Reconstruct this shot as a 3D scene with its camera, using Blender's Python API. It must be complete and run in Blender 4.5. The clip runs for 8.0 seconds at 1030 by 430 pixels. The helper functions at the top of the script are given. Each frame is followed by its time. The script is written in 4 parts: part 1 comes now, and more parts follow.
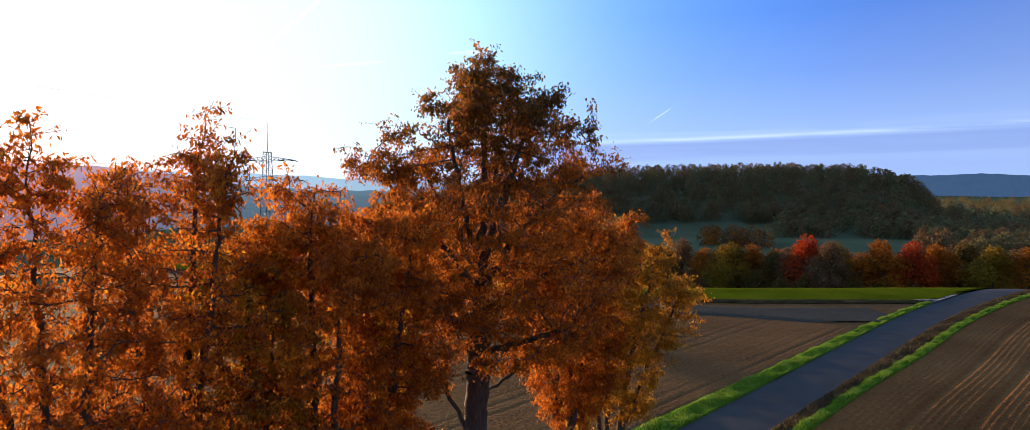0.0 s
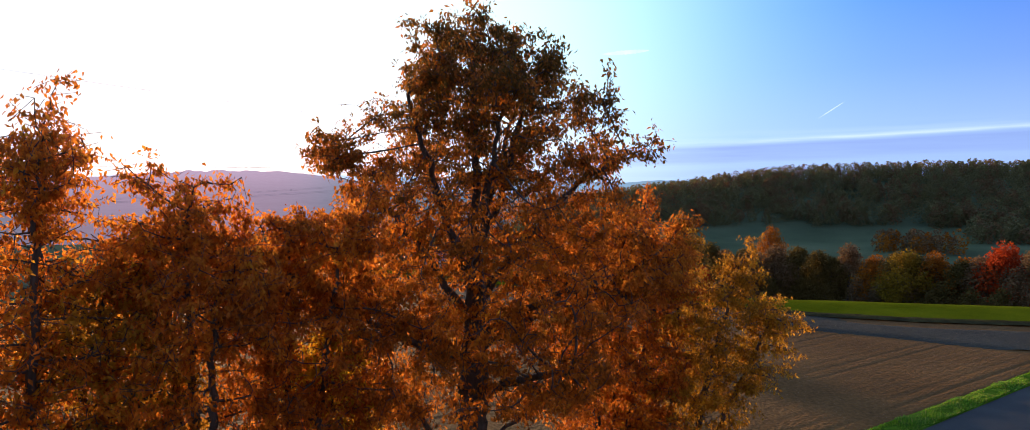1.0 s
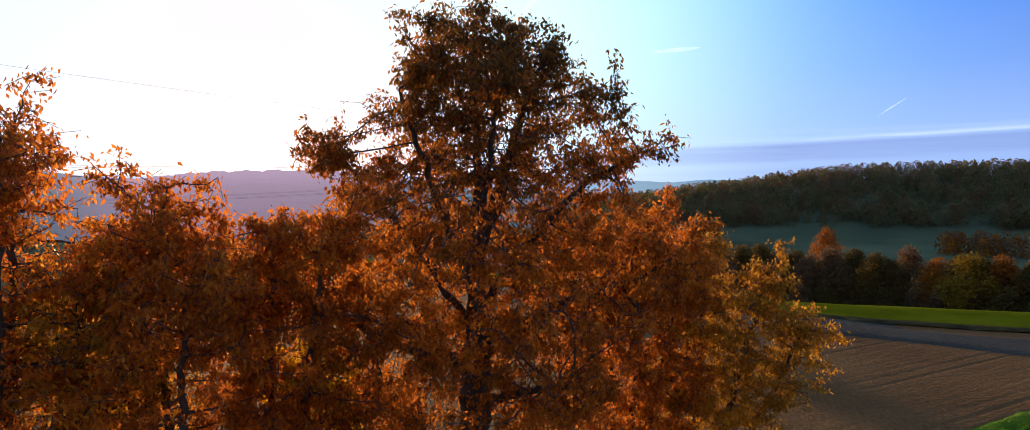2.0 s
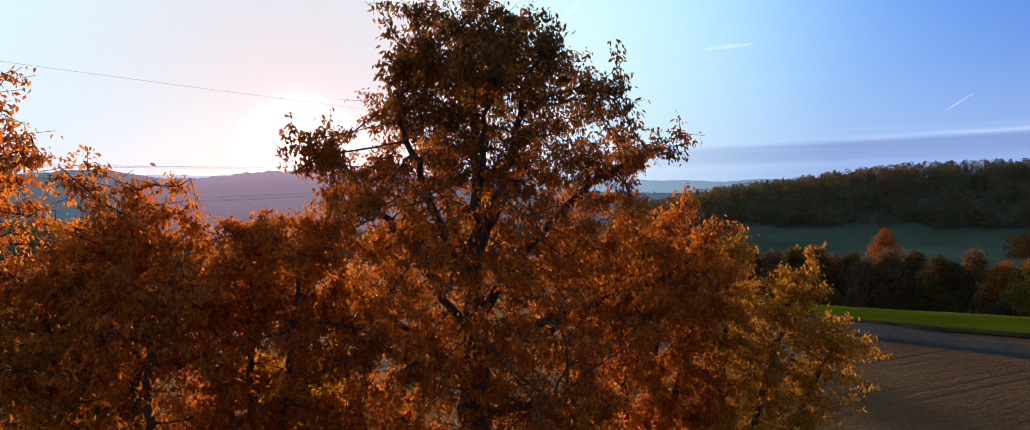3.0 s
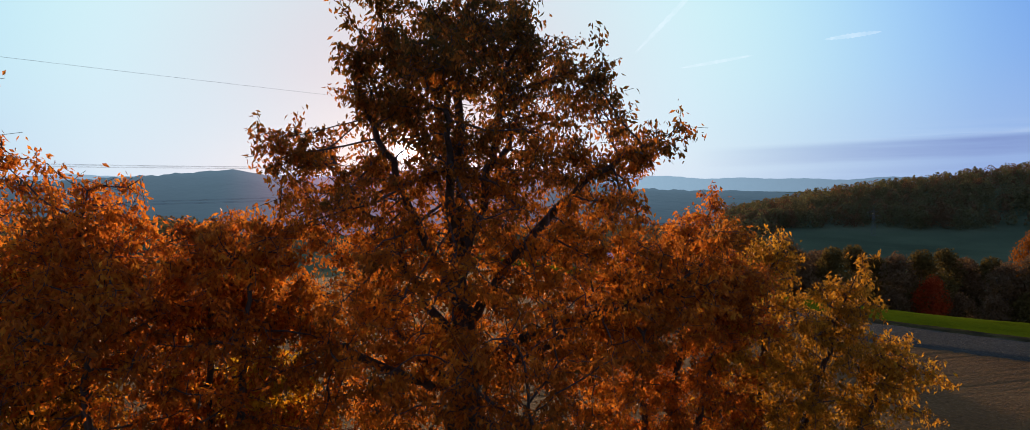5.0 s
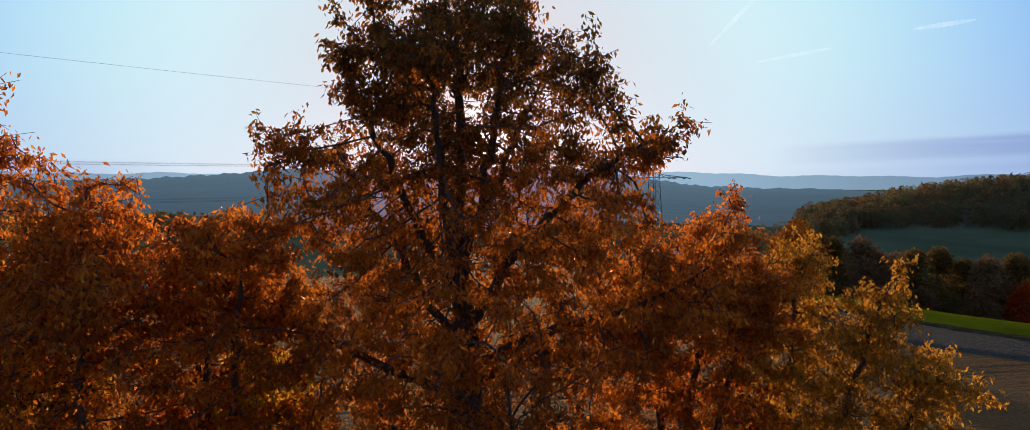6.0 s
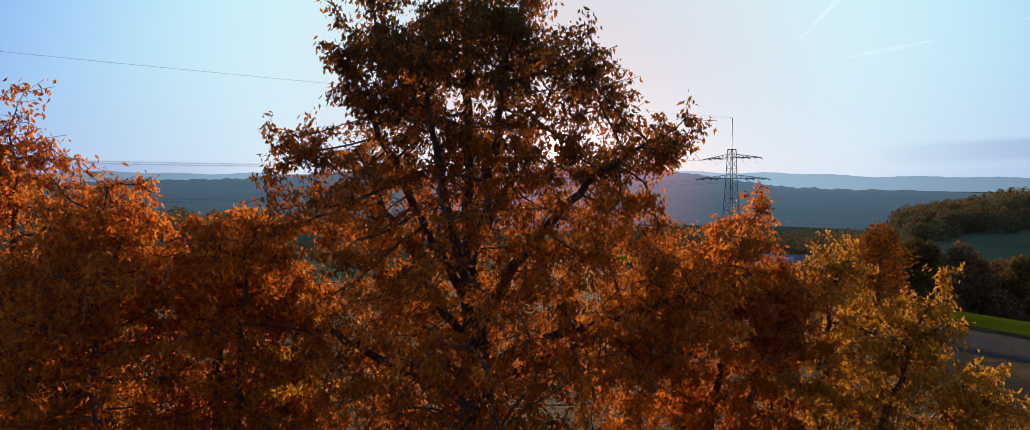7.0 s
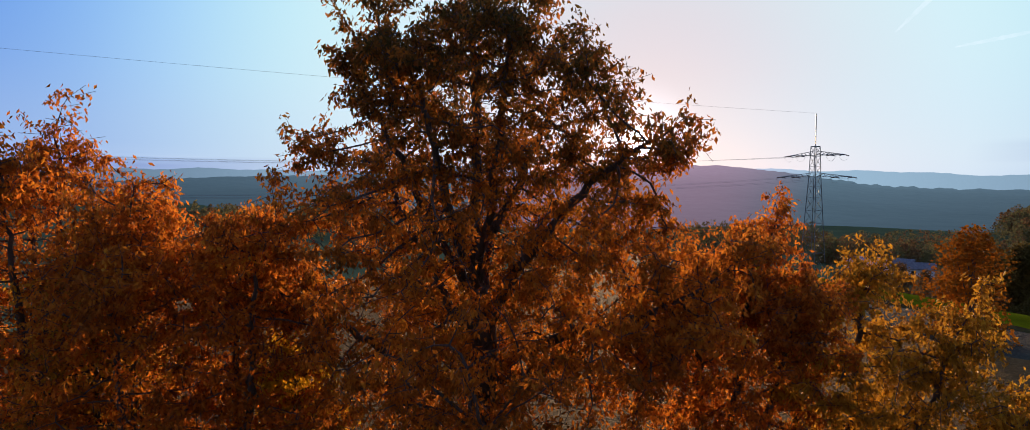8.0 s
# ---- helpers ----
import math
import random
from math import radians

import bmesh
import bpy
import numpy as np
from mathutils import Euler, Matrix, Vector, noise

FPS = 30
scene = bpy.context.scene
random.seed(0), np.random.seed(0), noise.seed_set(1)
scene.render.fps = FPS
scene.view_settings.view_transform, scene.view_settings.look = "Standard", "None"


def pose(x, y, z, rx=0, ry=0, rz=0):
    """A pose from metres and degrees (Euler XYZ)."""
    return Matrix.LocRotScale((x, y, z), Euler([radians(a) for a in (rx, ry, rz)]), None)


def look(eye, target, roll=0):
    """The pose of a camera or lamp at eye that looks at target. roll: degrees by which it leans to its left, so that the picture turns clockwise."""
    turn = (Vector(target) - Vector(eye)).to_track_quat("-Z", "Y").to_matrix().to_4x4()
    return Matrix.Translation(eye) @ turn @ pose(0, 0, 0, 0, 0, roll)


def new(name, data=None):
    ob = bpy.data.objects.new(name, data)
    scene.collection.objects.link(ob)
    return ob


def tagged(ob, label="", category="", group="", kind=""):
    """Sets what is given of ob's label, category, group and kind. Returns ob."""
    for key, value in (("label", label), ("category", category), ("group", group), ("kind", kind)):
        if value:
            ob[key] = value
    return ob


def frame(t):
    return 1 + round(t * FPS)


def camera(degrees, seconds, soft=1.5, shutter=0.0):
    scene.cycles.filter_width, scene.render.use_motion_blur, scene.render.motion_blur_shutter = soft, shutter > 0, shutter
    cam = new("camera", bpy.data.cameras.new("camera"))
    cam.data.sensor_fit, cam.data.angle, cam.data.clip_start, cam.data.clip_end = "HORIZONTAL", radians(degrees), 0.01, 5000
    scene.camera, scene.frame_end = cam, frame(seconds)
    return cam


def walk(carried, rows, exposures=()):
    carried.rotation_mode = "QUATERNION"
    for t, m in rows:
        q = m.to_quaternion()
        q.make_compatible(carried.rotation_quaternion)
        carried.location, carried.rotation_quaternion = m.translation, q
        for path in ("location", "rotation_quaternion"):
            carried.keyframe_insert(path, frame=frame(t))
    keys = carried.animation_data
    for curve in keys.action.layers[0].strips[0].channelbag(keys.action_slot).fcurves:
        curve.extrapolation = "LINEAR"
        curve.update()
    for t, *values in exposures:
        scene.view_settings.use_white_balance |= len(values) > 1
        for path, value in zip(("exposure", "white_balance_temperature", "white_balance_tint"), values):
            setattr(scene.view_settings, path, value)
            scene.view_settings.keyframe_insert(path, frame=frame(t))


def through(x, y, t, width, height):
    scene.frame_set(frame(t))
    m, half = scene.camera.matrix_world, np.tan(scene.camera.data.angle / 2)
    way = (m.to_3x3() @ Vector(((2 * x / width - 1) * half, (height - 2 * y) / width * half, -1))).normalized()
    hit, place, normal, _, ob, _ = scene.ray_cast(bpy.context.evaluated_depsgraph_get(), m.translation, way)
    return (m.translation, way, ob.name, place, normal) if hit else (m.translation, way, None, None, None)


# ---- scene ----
cam = camera(74.9, 8.0, soft=0.8)
# seconds, eye, a point two metres ahead, lean
PATH = [
    (0.0, (0.743, 1.522, 10.158), (0.702, 3.520, 10.061), 0.3),
    (0.1, (1.803, 3.057, 10.066), (1.577, 5.041, 9.966), 0.2),
    (0.2, (2.273, 3.779, 10.045), (1.961, 5.752, 9.947), 0.2),
    (0.3, (2.570, 4.213, 10.029), (2.204, 6.176, 9.931), 0.2),
    (0.5, (2.858, 4.613, 9.995), (2.431, 6.565, 9.903), 0.1),
    (1.0, (3.122, 5.034, 9.991), (2.633, 6.971, 9.899), -0.1),
    (1.5, (3.379, 5.421, 9.995), (2.823, 7.340, 9.902), -0.1),
    (3.0, (4.111, 6.600, 10.024), (3.352, 8.448, 9.929), -0.1),
    (3.5, (4.365, 6.982, 10.032), (3.539, 8.801, 9.937), -0.1),
    (4.0, (4.627, 7.330, 10.035), (3.736, 9.118, 9.939), -0.1),
    (4.5, (4.929, 7.691, 10.032), (3.967, 9.442, 9.937), -0.2),
    (6.0, (5.836, 8.776, 10.037), (4.630, 10.367, 9.933), -0.2),
    (6.5, (6.125, 9.119, 10.035), (4.833, 10.643, 9.934), -0.2),
    (7.0, (6.442, 9.487, 10.037), (5.061, 10.929, 9.935), -0.1),
    (7.5, (6.753, 9.838, 10.050), (5.290, 11.197, 9.945), 0.0),
    (8.0, (7.046, 10.199, 10.074), (5.507, 11.472, 9.964), 0.1),
]
walk(cam, [(t, look(eye, target, roll)) for t, eye, target, roll in PATH],
     exposures=[(0.0, 0.94), (0.4, 1.03), (1.5, 0.96), (3.0, 0.56), (4.5, 0.42), (6.0, 0.40), (8.0, 0.42)])

# ---- sky and sun ----
SUN_LEFT, SUN_UP = 39.95, 2.88          # degrees left of +y, degrees above the horizon
SUN = Vector((-math.sin(radians(SUN_LEFT)) * math.cos(radians(SUN_UP)), math.cos(radians(SUN_LEFT)) * math.cos(radians(SUN_UP)), math.sin(radians(SUN_UP))))
sun_data = bpy.data.lights.new("sun", "SUN")
sun_data.energy, sun_data.angle, sun_data.color = 5.0, radians(2.5), (1.0, 0.62, 0.34)
sun = new("sun", sun_data)
sun.matrix_world = look(SUN * 200, (0, 0, 0))


class Nodes:
    """A short way to write node trees."""

    def __init__(self, tree):
        self.tree = tree
        tree.nodes.clear()

    def __call__(self, kind, props=None, **inputs):
        n = self.tree.nodes.new(kind)
        props = props or {}
        if "operation" in props:
            n.operation = props["operation"]
        if "interpolation_type" in props:
            n.interpolation_type = props["interpolation_type"]
        if "data_type" in props:
            n.data_type, n.blend_type = props["data_type"], props["blend_type"]
        if "sky_type" in props:
            n.sky_type, n.sun_disc = props["sky_type"], props["sun_disc"]
            n.sun_elevation, n.sun_rotation = props["sun_elevation"], props["sun_rotation"]
        for k, v in inputs.items():
            key = int(k[1:]) if k[0] == "i" and k[1:].isdigit() else k.replace("_", " ")
            if isinstance(v, bpy.types.NodeSocket):
                self.tree.links.new(v, n.inputs[key])
            else:
                n.inputs[key].default_value = v
        return n

    def ramp(self, fac, stops, interpolation="LINEAR"):
        n = self("ShaderNodeValToRGB", i0=fac)
        e = n.color_ramp.elements
        n.color_ramp.interpolation = interpolation
        while len(e) < len(stops):
            e.new(0.5)
        for el, (p, c) in zip(e, stops):
            el.position, el.color = p, (*c, 1)
        return n.outputs[0]

    def math(self, op, a, b=0.0):
        return self("ShaderNodeMath", {"operation": op}, i0=a, i1=b).outputs[0]

    def mix(self, fac, a, b, blend="MIX"):
        n = self("ShaderNodeMix", {"data_type": "RGBA", "blend_type": blend}, i0=fac)
        for i, v in ((6, a), (7, b)):
            if isinstance(v, bpy.types.NodeSocket):
                self.tree.links.new(v, n.inputs[i])
            else:
                n.inputs[i].default_value = (*v, 1)
        return n.outputs[2]

    def noise(self, vector, scale, detail=4.0, rough=0.55):
        return self("ShaderNodeTexNoise", Vector=vector, Scale=scale, Detail=detail, Roughness=rough).outputs[0]


world = bpy.data.worlds.new("sky")
scene.world = world
world.use_nodes = True
w = Nodes(world.node_tree)
way = w("ShaderNodeTexCoord").outputs["Generated"]
away = w.math("ARCCOSINE", w("ShaderNodeVectorMath", {"operation": "DOT_PRODUCT"}, i0=way, i1=tuple(SUN)).outputs["Value"])
away = w.math("MULTIPLY", away, 1 / math.pi)
glow = w.ramp(away, [(0.0, (0.80, 0.62, 0.69)), (0.06, (0.71, 0.71, 0.82)), (0.11, (0.69, 0.88, 0.97)), (0.15, (0.66, 0.95, 1.04)), (0.20, (0.44, 0.76, 1.03)),
                     (0.25, (0.19, 0.42, 0.92)), (0.30, (0.10, 0.28, 0.80)), (0.37, (0.06, 0.18, 0.64)), (0.5, (0.14, 0.21, 0.45)), (1.0, (0.26, 0.24, 0.32))], "B_SPLINE")
up = w("ShaderNodeSeparateXYZ", i0=way).outputs[2]
# thin layer cloud low over the far hills, its upper edge straight and slowly rising away from the sun
east = w("ShaderNodeSeparateXYZ", i0=way).outputs[0]
flat = w("ShaderNodeMapping", Vector=way, Scale=(2.2, 2.2, 46.0)).outputs[0]
streak = w.noise(flat, 1.6, 5.0, 0.6)
far_side = w.ramp(away, [(0.13, (0, 0, 0)), (0.24, (1, 1, 1))])
over = w.math("SUBTRACT", up, w.math("ADD", w.math("MULTIPLY", east, 0.0295), 0.0545))
over = w.math("ADD", w.math("ADD", over, 0.06), w.math("MULTIPLY", w.math("SUBTRACT", streak, 0.5), 0.006))
low = w.ramp(over, [(0.0, (0.35, 0.35, 0.35)), (0.022, (0.42, 0.42, 0.42)), (0.030, (0.18, 0.18, 0.18)), (0.036, (0.85, 0.85, 0.85)), (0.056, (1, 1, 1)), (0.0605, (0, 0, 0))])
cloud = w.math("MULTIPLY", w.math("MULTIPLY", w("ShaderNodeMapRange", i0=streak, i1=0.15, i2=0.55, i3=0.45, i4=1.0).outputs[0], low), far_side)
rim = w.math("MULTIPLY", w.ramp(over, [(0.058, (0, 0, 0)), (0.0615, (1, 1, 1)), (0.066, (0.25, 0.25, 0.25)), (0.08, (0, 0, 0))]), far_side)
rim = w.math("MULTIPLY", rim, w("ShaderNodeMapRange", i0=streak, i1=0.4, i2=0.62).outputs[0])
haze = w.ramp(up, [(0.0, (1, 1, 1)), (0.08, (0.7, 0.7, 0.7)), (0.15, (0.28, 0.28, 0.28)), (0.23, (0, 0, 0))])
sky_colour = w.mix(w.math("MULTIPLY", haze, 0.8), glow, w.mix(far_side, (0.62, 0.80, 1.0), (0.37, 0.53, 0.86)))
sky_colour = w.mix(w.math("MULTIPLY", cloud, 0.85), sky_colour, (0.20, 0.31, 0.66))
sky_colour = w.mix(w.math("MULTIPLY", rim, 0.6), sky_colour, (0.66, 0.80, 1.0))
disc = w("ShaderNodeMapRange", i0=away, i1=0.0085, i2=0.0035).outputs[0]
halo = w("ShaderNodeMapRange", {"interpolation_type": "SMOOTHERSTEP"}, i0=away, i1=0.035, i2=0.0).outputs[0]
lit = w.math("ADD", 1.0, w.math("ADD", w.math("MULTIPLY", disc, 14.0), w.math("MULTIPLY", halo, 0.6)))
nishita = w("ShaderNodeTexSky", {"sky_type": "NISHITA", "sun_disc": False, "sun_elevation": radians(SUN_UP), "sun_rotation": radians(-SUN_LEFT)})
base_sky = w("ShaderNodeBackground", Color=nishita.outputs[0], Strength=0.008)
seen_sky = w("ShaderNodeBackground", Color=sky_colour, Strength=w.math("MULTIPLY", lit, 0.69))
w("ShaderNodeOutputWorld", Surface=w("ShaderNodeAddShader", i0=base_sky.outputs[0], i1=seen_sky.outputs[0]).outputs[0])


# ---- materials ----
def material(name):
    m = bpy.data.materials.new(name)
    m.use_nodes = True
    return m, Nodes(m.node_tree)


def finish(n, colour, rough=0.9, bump=None, strength=0.3, distance=0.05, metal=0.0, spec=0.5):
    b = n("ShaderNodeBsdfPrincipled", Roughness=rough, Metallic=metal, Specular_IOR_Level=spec)
    if isinstance(colour, bpy.types.NodeSocket):
        n.tree.links.new(colour, b.inputs["Base Color"])
    else:
        b.inputs["Base Color"].default_value = (*colour, 1)
    if bump is not None:
        n.tree.links.new(n("ShaderNodeBump", Height=bump, Strength=strength, Distance=distance).outputs[0], b.inputs["Normal"])
    n("ShaderNodeOutputMaterial", Surface=b.outputs[0])


def leaf_material(name, stops, through=0.6, patch=0.6, coat=0.5, top_shade=0.0, own=0.42):
    """Thin autumn leaves: colour by leaf and by patch of the crown, light passes through."""
    m, n = material(name)
    place = n("ShaderNodeTexCoord").outputs["Object"]
    each = n("ShaderNodeNewGeometry").outputs["Random Per Island"]
    patchy = n.noise(place, patch, 3.0)
    bunch = n.noise(place, patch * 3.4, 2.0)
    fac = n.math("ADD", n.math("MULTIPLY", n.math("SUBTRACT", patchy, 0.5), 0.8), n.math("MULTIPLY", n.math("SUBTRACT", bunch, 0.5), 0.7))
    fac = n.math("ADD", n.math("ADD", fac, n.math("MULTIPLY", each, own)), 0.48 - own / 2)
    if top_shade:
        # backlit shade of the upper crown, put into its colour as darker, greener-brown leaves
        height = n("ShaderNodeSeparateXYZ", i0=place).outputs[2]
        near_top = n("ShaderNodeMapRange", i0=n.math("ADD", height, n.math("MULTIPLY", patchy, 3.0)), i1=10.6, i2=12.9).outputs[0]
        fac = n.math("SUBTRACT", fac, n.math("MULTIPLY", near_top, top_shade))
    colour = n.ramp(fac, stops)
    b = n("ShaderNodeBsdfPrincipled", Base_Color=colour, Roughness=coat, Specular_IOR_Level=0.08)
    t = n("ShaderNodeBsdfTranslucent", Color=colour)
    n("ShaderNodeOutputMaterial", Surface=n("ShaderNodeMixShader", i0=through, i1=b.outputs[0], i2=t.outputs[0]).outputs[0])
    return m


LEAF = leaf_material("autumn_leaf", [(0.0, (0.155, 0.080, 0.018)), (0.2, (0.29, 0.105, 0.020)), (0.45, (0.53, 0.155, 0.022)),
                                     (0.7, (0.68, 0.260, 0.026)), (1.0, (0.78, 0.48, 0.040))], through=0.64)
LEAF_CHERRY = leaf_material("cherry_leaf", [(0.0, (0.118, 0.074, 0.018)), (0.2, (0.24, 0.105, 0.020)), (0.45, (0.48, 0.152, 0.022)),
                                            (0.7, (0.66, 0.245, 0.026)), (1.0, (0.73, 0.44, 0.040))], top_shade=0.3, through=0.64)
LEAF_GOLD = leaf_material("golden_leaf", [(0.0, (0.30, 0.17, 0.010)), (0.4, (0.60, 0.33, 0.015)), (1.0, (0.78, 0.54, 0.04))], through=0.6)
LEAF_YELLOW = leaf_material("yellow_leaf", [(0.0, (0.14, 0.095, 0.016)), (0.3, (0.34, 0.165, 0.020)), (0.6, (0.56, 0.285, 0.026)), (1.0, (0.70, 0.48, 0.045))])
WOOD_TONES = {
    "green": [(0.0, (0.110, 0.105, 0.045)), (0.5, (0.185, 0.165, 0.064)), (1.0, (0.29, 0.23, 0.08))],
    "yellow": [(0.0, (0.10, 0.075, 0.012)), (0.5, (0.26, 0.16, 0.014)), (1.0, (0.42, 0.28, 0.02))],
    "orange": [(0.0, (0.16, 0.06, 0.010)), (0.5, (0.38, 0.13, 0.012)), (1.0, (0.52, 0.22, 0.02))],
    "red": [(0.0, (0.22, 0.035, 0.010)), (0.5, (0.48, 0.07, 0.014)), (1.0, (0.60, 0.13, 0.02))],
    "olive": [(0.0, (0.085, 0.062, 0.018)), (0.5, (0.150, 0.105, 0.026)), (1.0, (0.25, 0.17, 0.036))],
    "brown": [(0.0, (0.13, 0.085, 0.040)), (0.5, (0.21, 0.125, 0.054)), (1.0, (0.29, 0.165, 0.066))],
}
CLUMP = {k: leaf_material(k + "_foliage", v, 0.3, 0.16, 0.9, own=0.2) for k, v in WOOD_TONES.items()}

BARK, n = material("bark")
place = n("ShaderNodeTexCoord").outputs["Object"]
ridge = n.noise(n("ShaderNodeMapping", Vector=place, Scale=(9.0, 9.0, 2.0)).outputs[0], 2.0, 6.0, 0.65)
finish(n, n.ramp(ridge, [(0.25, (0.034, 0.024, 0.018)), (0.55, (0.085, 0.060, 0.044)), (0.8, (0.150, 0.115, 0.088))]), 0.9, ridge, 0.8, 0.03)


def soil(name, dark, mid, light):
    m, n = material(name)
    place = n("ShaderNodeTexCoord").outputs["Object"]
    big = n.noise(place, 0.12, 4.0)
    fine = n.noise(place, 5.0, 8.0, 0.7)
    clod = n("ShaderNodeTexVoronoi", Vector=place, Scale=7.0).outputs["Distance"]
    tone = n.math("ADD", n.math("MULTIPLY", fine, 0.65), n.math("MULTIPLY", big, 0.45))
    tone = n.math("SUBTRACT", tone, n.math("MULTIPLY", clod, 0.12))
    straw = n.noise(n("ShaderNodeMapping", Vector=place, Scale=(14.0, 14.0, 1.0)).outputs[0], 1.3, 2.0)
    colour = n.ramp(tone, [(0.3, dark), (0.52, mid), (0.72, light)])
    colour = n.mix(n("ShaderNodeMapRange", i0=straw, i1=0.68, i2=0.74).outputs[0], colour, (0.34, 0.25, 0.15))
    finish(n, colour, 0.95, n.math("SUBTRACT", fine, clod), 0.5, 0.07, spec=0.04)
    return m


SOIL = soil("tilled_soil", (0.086, 0.041, 0.012), (0.168, 0.085, 0.025), (0.245, 0.140, 0.046))
SOIL_RED = soil("drilled_soil", (0.112, 0.044, 0.010), (0.225, 0.097, 0.024), (0.330, 0.168, 0.048))
SOIL_DARK = soil("dark_soil", (0.036, 0.034, 0.022), (0.062, 0.058, 0.038), (0.092, 0.085, 0.058))

ASPHALT, n = material("asphalt")
place = n("ShaderNodeTexCoord").outputs["Object"]
grit = n.noise(place, 60.0, 3.0)
worn = n.noise(place, 0.5, 5.0, 0.6)
finish(n, n.mix(n.math("MULTIPLY", grit, 0.4), n.ramp(worn, [(0.3, (0.032, 0.033, 0.025)), (0.7, (0.056, 0.057, 0.043))]), (0.07, 0.07, 0.07)), 0.9, grit, 0.4, 0.01, spec=0.2)

GRAVEL, n = material("pale_gravel")
place = n("ShaderNodeTexCoord").outputs["Object"]
grit = n.noise(place, 9.0, 6.0, 0.7)
finish(n, n.ramp(grit, [(0.3, (0.15, 0.14, 0.13)), (0.7, (0.36, 0.34, 0.31))]), 0.95, grit, 0.6, 0.03)


def turf(name, a, b, c, big=0.08):
    m, n = material(name)
    place = n("ShaderNodeTexCoord").outputs["Object"]
    patch = n.noise(place, big, 4.0, 0.6)
    fine = n.noise(place, 6.0, 6.0, 0.7)
    tone = n.math("ADD", n.math("MULTIPLY", patch, 0.65), n.math("MULTIPLY", fine, 0.35))
    finish(n, n.ramp(tone, [(0.35, a), (0.5, b), (0.66, c)]), 0.97, fine, 0.45, 0.05, spec=0.0)
    return m


CROP = turf("young_crop", (0.056, 0.068, 0.003), (0.095, 0.116, 0.005), (0.135, 0.150, 0.007), 0.15)
TURF = turf("verge_turf", (0.035, 0.075, 0.008), (0.065, 0.135, 0.010), (0.11, 0.18, 0.016), 0.8)
DEAD_TURF = turf("dry_ditch_turf", (0.028, 0.024, 0.012), (0.055, 0.045, 0.018), (0.10, 0.085, 0.03), 0.9)
MEADOW = turf("valley_meadow", (0.066, 0.086, 0.042), (0.100, 0.126, 0.060), (0.145, 0.168, 0.080), 0.012)


def blade_material(name, stops):
    m, n = material(name)
    each = n("ShaderNodeNewGeometry").outputs["Random Per Island"]
    colour = n.ramp(each, stops)
    b = n("ShaderNodeBsdfPrincipled", Base_Color=colour, Roughness=0.6)
    t = n("ShaderNodeBsdfTranslucent", Color=colour)
    n("ShaderNodeOutputMaterial", Surface=n("ShaderNodeMixShader", i0=0.45, i1=b.outputs[0], i2=t.outputs[0]).outputs[0])
    return m


GRASS = blade_material("grass_blade", [(0.0, (0.055, 0.150, 0.006)), (0.6, (0.135, 0.32, 0.010)), (0.9, (0.26, 0.42, 0.02)), (1.0, (0.42, 0.33, 0.10))])
DRY_GRASS = blade_material("dry_grass_blade", [(0.0, (0.030, 0.026, 0.010)), (0.6, (0.075, 0.058, 0.02)), (1.0, (0.17, 0.13, 0.045))])

# hills far enough to stand as a plain backdrop; the bright air before them is painted as emission


def haze_glow_material(name, dark, light, air, wide, near, thin):
    """Hill colour plus haze painted as emission. air: the veil away from the sun; wide and near: what the sun's side
    adds, broadly and close to the sun; thin: the veil's share at 500 m.
    """
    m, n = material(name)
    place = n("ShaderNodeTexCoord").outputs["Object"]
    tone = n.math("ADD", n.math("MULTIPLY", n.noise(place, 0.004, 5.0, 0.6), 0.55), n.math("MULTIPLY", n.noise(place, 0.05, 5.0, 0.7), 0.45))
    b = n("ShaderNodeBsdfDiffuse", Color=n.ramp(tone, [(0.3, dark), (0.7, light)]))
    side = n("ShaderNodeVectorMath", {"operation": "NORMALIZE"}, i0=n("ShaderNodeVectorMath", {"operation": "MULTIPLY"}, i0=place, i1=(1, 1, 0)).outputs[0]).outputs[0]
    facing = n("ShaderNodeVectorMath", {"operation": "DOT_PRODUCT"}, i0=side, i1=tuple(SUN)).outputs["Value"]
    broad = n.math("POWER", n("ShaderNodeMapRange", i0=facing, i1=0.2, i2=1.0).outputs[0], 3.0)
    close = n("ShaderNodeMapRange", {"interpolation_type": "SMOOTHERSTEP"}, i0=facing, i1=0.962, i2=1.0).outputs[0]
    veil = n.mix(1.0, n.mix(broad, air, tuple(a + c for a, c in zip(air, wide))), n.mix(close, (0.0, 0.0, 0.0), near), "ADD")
    # the painted haze glows stronger with distance, as more air would
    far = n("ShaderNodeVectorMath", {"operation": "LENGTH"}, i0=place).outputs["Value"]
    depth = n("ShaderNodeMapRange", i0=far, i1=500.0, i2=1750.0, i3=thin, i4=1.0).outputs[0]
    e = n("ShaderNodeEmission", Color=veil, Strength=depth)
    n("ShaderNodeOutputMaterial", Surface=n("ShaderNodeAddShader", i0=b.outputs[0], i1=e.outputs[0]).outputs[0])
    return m


